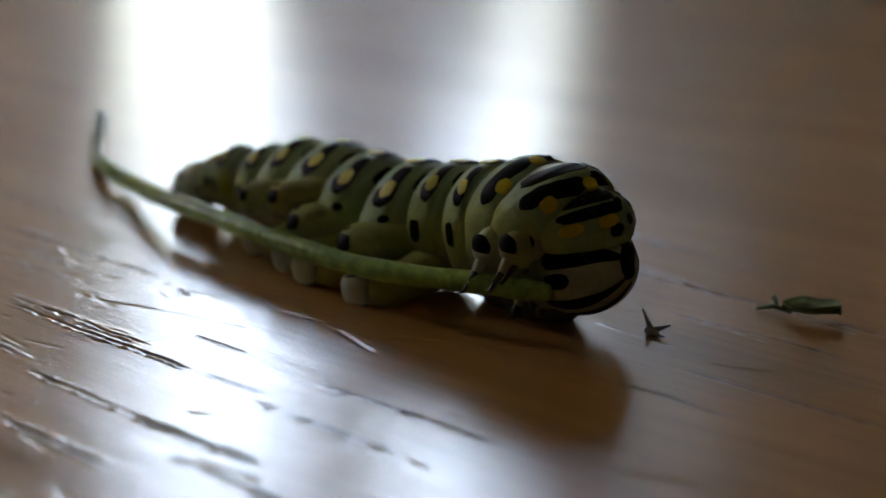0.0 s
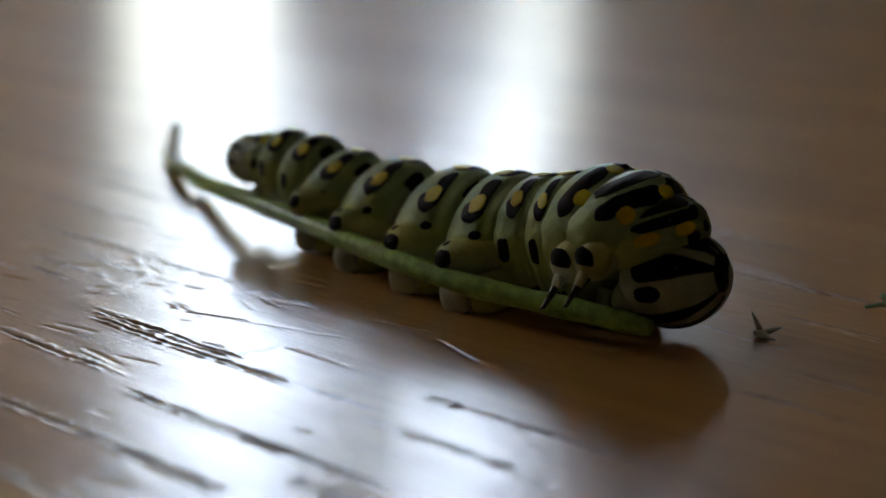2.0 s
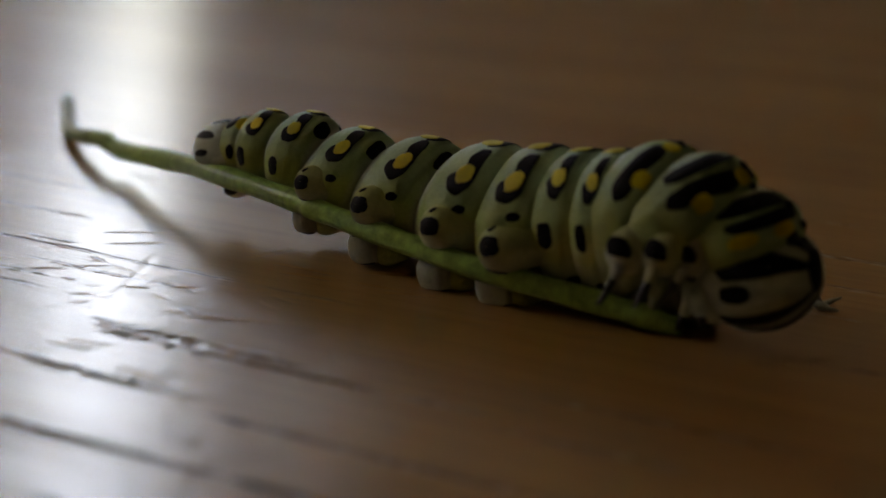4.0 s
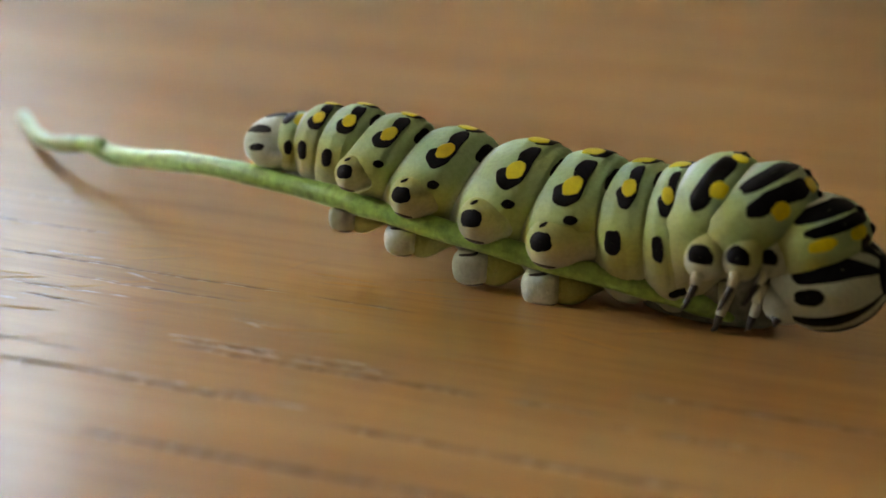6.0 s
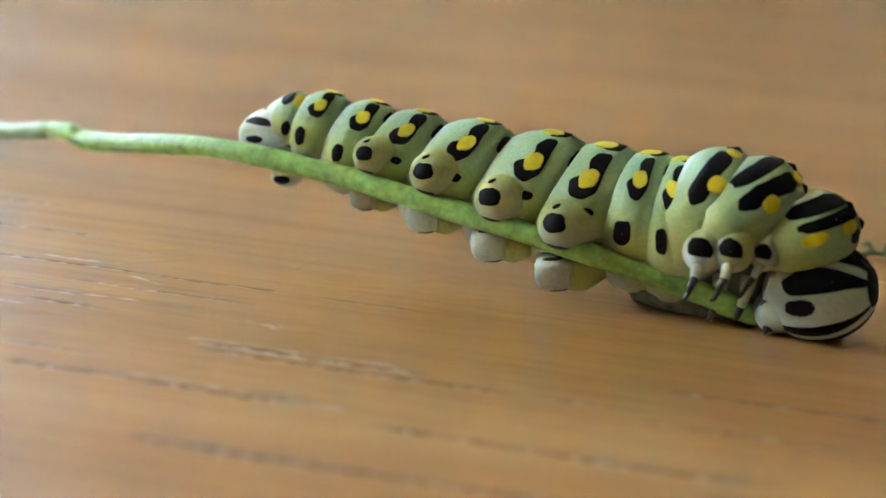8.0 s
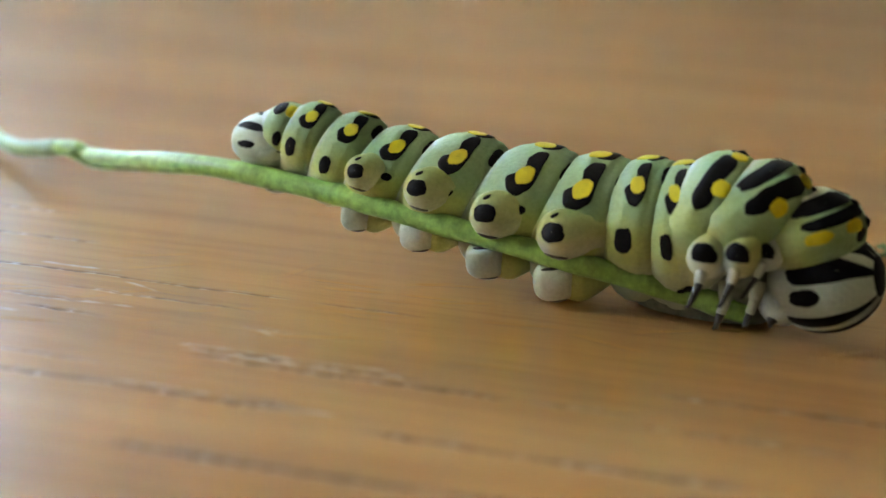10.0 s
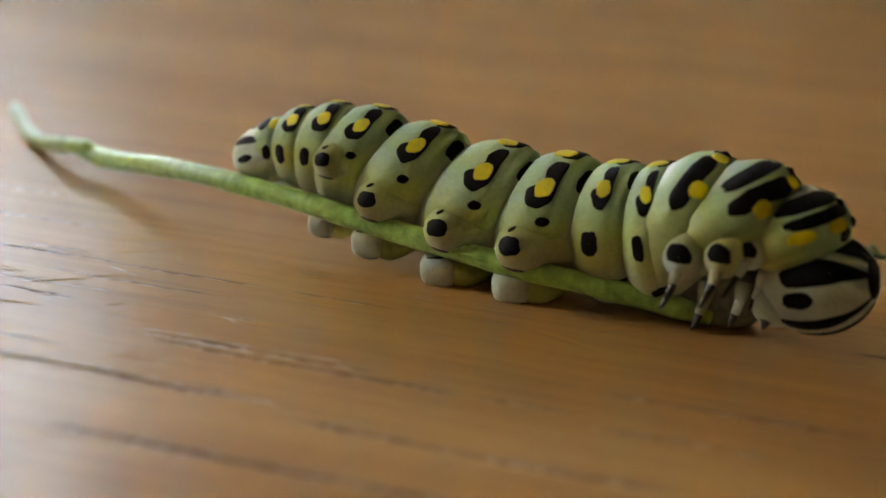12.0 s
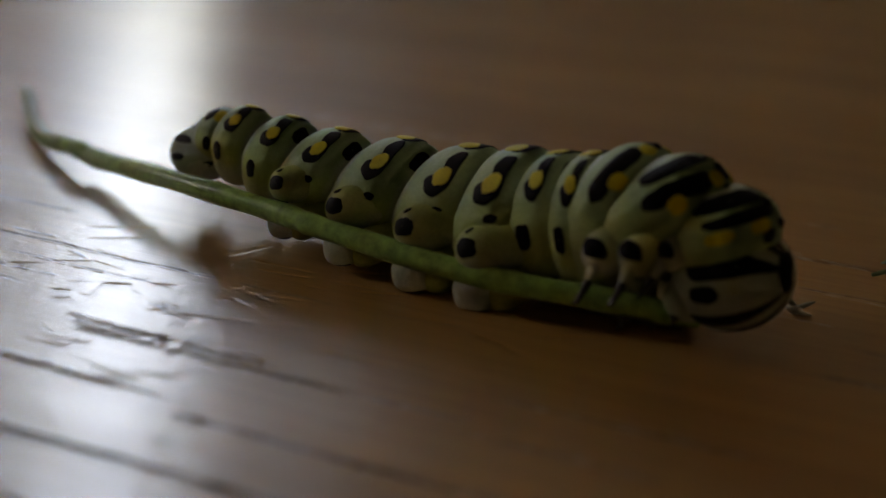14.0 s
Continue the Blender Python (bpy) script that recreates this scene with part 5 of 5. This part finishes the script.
    walk(SEGMENTS['near a3'], [(t, pose(x, y, z, rx, ry, rz)) for t, x, y, z, rx, ry, rz in [
        (0, 0.01931, -0.00250, 0.00398, 0.0, -3.3, 4.2),
        (0.5, 0.01999, -0.00248, 0.00359, 0.0, -4.6, 4.4),
        (1, 0.01990, -0.00266, 0.00350, 0.0, -4.9, 5.0),
        (1.5, 0.02084, -0.00306, 0.00368, 0.0, -4.0, 6.0),
        (2, 0.02108, -0.00333, 0.00370, 0.0, -4.0, 6.3),
        (2.5, 0.02223, -0.00419, 0.00412, 0.0, -3.8, 5.0),
        (3, 0.02274, -0.00466, 0.00413, 0.0, -4.0, 3.0),
        (3.5, 0.02305, -0.00498, 0.00425, 0.0, -4.9, 1.5),
        (4, 0.02331, -0.00540, 0.00443, 0.0, -3.9, 0.5),
        (6.5, 0.02332, -0.00561, 0.00523, 0.0, 0.3, 0.0),
        (7, 0.02338, -0.00561, 0.00526, 0.0, -0.4, 0.0),
        (7.5, 0.02344, -0.00561, 0.00546, 0.0, -0.4, 0.0),
        (8, 0.02355, -0.00561, 0.00638, 0.0, 1.0, 0.0),
        (10.5, 0.02336, -0.00561, 0.00553, 0.0, -0.8, 0.0),
        (11, 0.02310, -0.00561, 0.00520, 0.0, -0.3, 0.0),
        (11.5, 0.02313, -0.00561, 0.00535, 0.0, -0.0, 0.0),
        (12, 0.02285, -0.00561, 0.00459, 0.0, -0.3, 0.0),
        (12.5, 0.02174, -0.00536, 0.00374, 0.0, 0.4, 0.6),
        (13, 0.02058, -0.00550, 0.00417, 0.0, 1.1, 1.6),
        (13.5, 0.02334, -0.00522, 0.00579, 0.0, -1.9, 1.7),
        (14, 0.02338, -0.00516, 0.00435, 0.0, -4.2, 1.8),
    ]])
    walk(SEGMENTS['far a3'], [(t, pose(x, y, z, rx, ry, rz)) for t, x, y, z, rx, ry, rz in [
        (0, 0.02192, -0.00240, 0.00098, 0.0, -3.3, 4.2),
        (0.5, 0.02245, -0.00228, 0.00098, 0.0, -4.6, 4.4),
        (1, 0.02197, -0.00215, 0.00098, 0.0, -4.9, 5.0),
        (1.5, 0.02206, -0.00195, 0.00098, 0.0, -4.0, 6.0),
        (2, 0.02234, -0.00227, 0.00098, 0.0, -4.0, 6.3),
        (2.5, 0.02273, -0.00252, 0.00098, 0.0, -3.8, 5.0),
        (3, 0.02302, -0.00274, 0.00098, 0.0, -4.0, 3.0),
        (3.5, 0.02285, -0.00277, 0.00098, 0.0, -4.9, 1.5),
        (4, 0.02294, -0.00299, 0.00098, 0.0, -3.9, 0.5),
        (6.5, 0.02274, -0.00235, 0.00098, 0.0, 0.3, 0.0),
        (7, 0.02274, -0.00219, 0.00098, 0.0, -0.4, 0.0),
        (7.5, 0.02312, -0.00263, 0.00114, 0.0, -0.4, 0.0),
        (8, 0.02343, -0.00301, 0.00221, 0.0, 1.0, 0.0),
        (10.5, 0.02313, -0.00309, 0.00137, 0.0, -0.8, 0.0),
        (11, 0.02277, -0.00311, 0.00103, 0.0, -0.3, 0.0),
        (11.5, 0.02283, -0.00313, 0.00119, 0.0, -0.0, 0.0),
        (12, 0.02256, -0.00315, 0.00098, 0.0, -0.3, 0.0),
        (12.5, 0.02149, -0.00320, 0.00098, 0.0, 0.4, 0.6),
        (13, 0.02025, -0.00338, 0.00098, 0.0, 1.1, 1.6),
        (13.5, 0.02340, -0.00351, 0.00110, 0.0, -1.9, 1.7),
        (14, 0.02362, -0.00366, 0.00098, 0.0, -4.2, 1.8),
    ]])
    walk(SEGMENTS['near a4'], [(t, pose(x, y, z, rx, ry, rz)) for t, x, y, z, rx, ry, rz in [
        (0, 0.01342, -0.00262, 0.00428, 0.0, -0.1, 4.2),
        (0.5, 0.01387, -0.00265, 0.00288, 0.0, -1.3, 4.4),
        (1, 0.01408, -0.00287, 0.00309, 0.0, -1.6, 5.0),
        (1.5, 0.01527, -0.00334, 0.00358, 0.0, -1.3, 6.0),
        (2, 0.01590, -0.00359, 0.00382, 0.0, -1.2, 6.3),
        (2.5, 0.01706, -0.00433, 0.00420, 0.0, -1.1, 5.0),
        (3, 0.01777, -0.00483, 0.00432, 0.0, -1.3, 3.0),
        (3.5, 0.01804, -0.00510, 0.00433, 0.0, -1.9, 1.5),
        (4, 0.01871, -0.00520, 0.00476, 0.0, -1.7, 0.5),
        (6.5, 0.01824, -0.00536, 0.00578, 0.0, 2.4, 0.0),
        (7, 0.01833, -0.00536, 0.00572, 0.0, 1.5, 0.0),
        (7.5, 0.01857, -0.00536, 0.00604, 0.0, 1.5, 0.0),
        (8, 0.01897, -0.00536, 0.00733, 0.0, 2.5, 0.0),
        (10.5, 0.01849, -0.00536, 0.00594, 0.0, 1.3, 0.0),
        (11, 0.01818, -0.00536, 0.00561, 0.0, 1.8, 0.0),
        (11.5, 0.01810, -0.00536, 0.00573, 0.0, 2.5, 0.0),
        (12, 0.01751, -0.00536, 0.00476, 0.0, 3.0, 0.0),
        (12.5, 0.01627, -0.00517, 0.00420, 0.0, 3.6, 0.6),
        (13, 0.01767, -0.00535, 0.00585, 0.0, 1.6, 1.6),
        (13.5, 0.01889, -0.00507, 0.00456, 0.0, -1.2, 1.7),
        (14, 0.01848, -0.00504, 0.00463, 0.0, -2.0, 1.8),
    ]])
    walk(SEGMENTS['far a4'], [(t, pose(x, y, z, rx, ry, rz)) for t, x, y, z, rx, ry, rz in [
        (0, 0.01618, -0.00261, 0.00119, 0.0, -0.1, 4.2),
        (0.5, 0.01633, -0.00242, 0.00098, 0.0, -1.3, 4.4),
        (1, 0.01599, -0.00224, 0.00098, 0.0, -1.6, 5.0),
        (1.5, 0.01622, -0.00205, 0.00098, 0.0, -1.3, 6.0),
        (2, 0.01685, -0.00232, 0.00098, 0.0, -1.2, 6.3),
        (2.5, 0.01741, -0.00261, 0.00098, 0.0, -1.1, 5.0),
        (3, 0.01794, -0.00291, 0.00098, 0.0, -1.3, 3.0),
        (3.5, 0.01774, -0.00296, 0.00098, 0.0, -1.9, 1.5),
        (4, 0.01840, -0.00310, 0.00098, 0.0, -1.7, 0.5),
        (6.5, 0.01752, -0.00228, 0.00147, 0.0, 2.4, 0.0),
        (7, 0.01754, -0.00212, 0.00135, 0.0, 1.5, 0.0),
        (7.5, 0.01811, -0.00253, 0.00188, 0.0, 1.5, 0.0),
        (8, 0.01871, -0.00284, 0.00331, 0.0, 2.5, 0.0),
        (10.5, 0.01816, -0.00303, 0.00193, 0.0, 1.3, 0.0),
        (11, 0.01771, -0.00294, 0.00155, 0.0, 1.8, 0.0),
        (11.5, 0.01771, -0.00306, 0.00171, 0.0, 2.5, 0.0),
        (12, 0.01706, -0.00297, 0.00098, 0.0, 3.0, 0.0),
        (12.5, 0.01583, -0.00298, 0.00098, 0.0, 3.6, 0.6),
        (13, 0.01727, -0.00330, 0.00133, 0.0, 1.6, 1.6),
        (13.5, 0.01900, -0.00362, 0.00100, 0.0, -1.2, 1.7),
        (14, 0.01889, -0.00393, 0.00121, 0.0, -2.0, 1.8),
    ]])
    walk(SEGMENTS['near a5'], [(t, pose(x, y, z, rx, ry, rz)) for t, x, y, z, rx, ry, rz in [
        (0, 0.01073, -0.00248, 0.00561, 0.0, 0.1, 4.2),
        (0.5, 0.00708, -0.00270, 0.00289, 0.0, 0.7, 4.4),
        (1, 0.00763, -0.00299, 0.00308, 0.0, 2.4, 5.0),
        (1.5, 0.00901, -0.00355, 0.00360, 0.0, 2.1, 6.0),
        (2, 0.00987, -0.00382, 0.00397, 0.0, 1.9, 6.3),
        (2.5, 0.01121, -0.00438, 0.00436, 0.0, 1.9, 5.0),
        (3, 0.01186, -0.00469, 0.00440, 0.0, 1.6, 3.0),
        (3.5, 0.01199, -0.00478, 0.00437, 0.0, 1.1, 1.5),
        (4, 0.01289, -0.00483, 0.00499, 0.0, 1.0, 0.5),
        (6.5, 0.01296, -0.00492, 0.00636, 0.0, 4.4, 0.0),
        (7, 0.01301, -0.00492, 0.00626, 0.0, 3.3, 0.0),
        (7.5, 0.01341, -0.00492, 0.00674, 0.0, 3.2, 0.0),
        (8, 0.01412, -0.00492, 0.00820, 0.0, 3.8, 0.0),
        (10.5, 0.01343, -0.00492, 0.00666, 0.0, 3.4, 0.0),
        (11, 0.01291, -0.00492, 0.00620, 0.0, 3.6, 0.0),
        (11.5, 0.01280, -0.00492, 0.00641, 0.0, 4.7, 0.0),
        (12, 0.01198, -0.00492, 0.00561, 0.0, 5.0, 0.0),
        (12.5, 0.01224, -0.00479, 0.00667, 0.0, 3.6, 0.6),
        (13, 0.01394, -0.00500, 0.00522, 0.0, 0.4, 1.6),
        (13.5, 0.01384, -0.00476, 0.00509, 0.0, 0.7, 1.7),
        (14, 0.01259, -0.00478, 0.00476, 0.0, 0.5, 1.8),
    ]])
    walk(SEGMENTS['far a5'], [(t, pose(x, y, z, rx, ry, rz)) for t, x, y, z, rx, ry, rz in [
        (0, 0.01368, -0.00272, 0.00148, 0.0, 0.1, 4.2),
        (0.5, 0.00912, -0.00223, 0.00098, 0.0, 0.7, 4.4),
        (1, 0.00900, -0.00205, 0.00098, 0.0, 2.4, 5.0),
        (1.5, 0.00928, -0.00189, 0.00098, 0.0, 2.1, 6.0),
        (2, 0.01025, -0.00224, 0.00098, 0.0, 1.9, 6.3),
        (2.5, 0.01117, -0.00248, 0.00098, 0.0, 1.9, 5.0),
        (3, 0.01178, -0.00273, 0.00098, 0.0, 1.6, 3.0),
        (3.5, 0.01145, -0.00261, 0.00098, 0.0, 1.1, 1.5),
        (4, 0.01227, -0.00262, 0.00133, 0.0, 1.0, 0.5),
        (6.5, 0.01200, -0.00182, 0.00226, 0.0, 4.4, 0.0),
        (7, 0.01197, -0.00166, 0.00212, 0.0, 3.3, 0.0),
        (7.5, 0.01271, -0.00201, 0.00279, 0.0, 3.2, 0.0),
        (8, 0.01371, -0.00251, 0.00430, 0.0, 3.8, 0.0),
        (10.5, 0.01291, -0.00255, 0.00278, 0.0, 3.4, 0.0),
        (11, 0.01227, -0.00256, 0.00239, 0.0, 3.6, 0.0),
        (11.5, 0.01219, -0.00257, 0.00225, 0.0, 4.7, 0.0),
        (12, 0.01130, -0.00249, 0.00169, 0.0, 5.0, 0.0),
        (12.5, 0.01163, -0.00260, 0.00160, 0.0, 3.6, 0.6),
        (13, 0.01351, -0.00314, 0.00159, 0.0, 0.4, 1.6),
        (13.5, 0.01394, -0.00353, 0.00165, 0.0, 0.7, 1.7),
        (14, 0.01315, -0.00405, 0.00165, 0.0, 0.5, 1.8),
    ]])
    walk(SEGMENTS['near a6'], [(t, pose(x, y, z, rx, ry, rz)) for t, x, y, z, rx, ry, rz in [
        (0, 0.00656, -0.00220, 0.00482, 0.0, -2.0, 4.2),
        (0.5, 0.00385, -0.00245, 0.00407, 0.0, -0.7, 4.4),
        (1, 0.00303, -0.00285, 0.00410, 0.0, 4.3, 5.0),
        (1.5, 0.00424, -0.00352, 0.00450, 0.0, 5.0, 6.0),
        (2, 0.00500, -0.00381, 0.00462, 0.0, 4.3, 6.3),
        (2.5, 0.00640, -0.00425, 0.00487, 0.0, 3.7, 5.0),
        (3, 0.00663, -0.00439, 0.00501, 0.0, 3.3, 3.0),
        (3.5, 0.00659, -0.00431, 0.00486, 0.0, 2.7, 1.5),
        (4, 0.00766, -0.00428, 0.00542, 0.0, 2.7, 0.5),
        (6.5, 0.00838, -0.00435, 0.00711, 0.0, 4.9, 0.0),
        (7, 0.00840, -0.00435, 0.00678, 0.0, 4.7, 0.0),
        (7.5, 0.00886, -0.00435, 0.00712, 0.0, 4.7, 0.0),
        (8, 0.00963, -0.00435, 0.00860, 0.0, 4.8, 0.0),
        (10.5, 0.00861, -0.00435, 0.00713, 0.0, 5.4, 0.0),
        (11, 0.00812, -0.00435, 0.00685, 0.0, 5.2, 0.0),
        (11.5, 0.00843, -0.00435, 0.00735, 0.0, 5.2, 0.0),
        (12, 0.00816, -0.00435, 0.00760, 0.0, 3.6, 0.0),
        (12.5, 0.00965, -0.00444, 0.00667, 0.0, 1.1, 0.6),
        (13, 0.00971, -0.00454, 0.00504, 0.0, -0.5, 1.6),
        (13.5, 0.00876, -0.00434, 0.00578, 0.0, 2.9, 1.7),
        (14, 0.00731, -0.00437, 0.00518, 0.0, 2.6, 1.8),
    ]])
    walk(SEGMENTS['far a6'], [(t, pose(x, y, z, rx, ry, rz)) for t, x, y, z, rx, ry, rz in [
        (0, 0.00933, -0.00249, 0.00152, 0.0, -2.0, 4.2),
        (0.5, 0.00570, -0.00207, 0.00128, 0.0, -0.7, 4.4),
        (1, 0.00370, -0.00166, 0.00098, 0.0, 4.3, 5.0),
        (1.5, 0.00370, -0.00151, 0.00098, 0.0, 5.0, 6.0),
        (2, 0.00442, -0.00176, 0.00111, 0.0, 4.3, 6.3),
        (2.5, 0.00579, -0.00213, 0.00146, 0.0, 3.7, 5.0),
        (3, 0.00614, -0.00230, 0.00176, 0.0, 3.3, 3.0),
        (3.5, 0.00564, -0.00201, 0.00150, 0.0, 2.7, 1.5),
        (4, 0.00677, -0.00204, 0.00207, 0.0, 2.7, 0.5),
        (6.5, 0.00721, -0.00127, 0.00290, 0.0, 4.9, 0.0),
        (7, 0.00714, -0.00110, 0.00303, 0.0, 4.7, 0.0),
        (7.5, 0.00800, -0.00155, 0.00359, 0.0, 4.7, 0.0),
        (8, 0.00907, -0.00200, 0.00487, 0.0, 4.8, 0.0),
        (10.5, 0.00790, -0.00199, 0.00322, 0.0, 5.4, 0.0),
        (11, 0.00729, -0.00200, 0.00290, 0.0, 5.2, 0.0),
        (11.5, 0.00763, -0.00200, 0.00254, 0.0, 5.2, 0.0),
        (12, 0.00735, -0.00201, 0.00220, 0.0, 3.6, 0.0),
        (12.5, 0.00896, -0.00235, 0.00175, 0.0, 1.1, 0.6),
        (13, 0.00920, -0.00284, 0.00186, 0.0, -0.5, 1.6),
        (13.5, 0.00881, -0.00328, 0.00201, 0.0, 2.9, 1.7),
        (14, 0.00781, -0.00378, 0.00214, 0.0, 2.6, 1.8),
    ]])
    walk(STEM, [(t, pose(x, y, z, rx, ry, rz)) for t, x, y, z, rx, ry, rz in [
        (0, 0.02958, 0.01900, 0.00321, 11.86, -5.06, 4.13),
        (1.5, 0.02967, 0.01896, 0.00158, 3.89, -1.49, 3.05),
        (3, 0.02783, 0.01773, 0.00135, -1.74, 0.47, 1.33),
        (4.2, 0.02751, 0.01654, 0.00083, -7.99, 2.96, -2.39),
        (6.3, 0.02792, 0.01727, 0.00146, -12.22, 3.67, -2.53),
        (7, 0.02792, 0.01727, 0.00146, -12.22, 3.67, -2.53),
        (8, 0.02948, 0.01644, 0.00176, -22.68, 7.88, -0.83),
        (10.3, 0.02831, 0.01707, 0.00153, -14.83, 4.72, -2.10),
        (11.3, 0.02797, 0.01721, 0.00142, -11.41, 3.43, -2.44),
        (12.5, 0.02844, 0.01663, 0.00109, -4.15, 1.28, -1.65),
        (14, 0.03007, 0.01724, 0.00158, 2.30, -0.45, 3.00),
    ]])


motions()
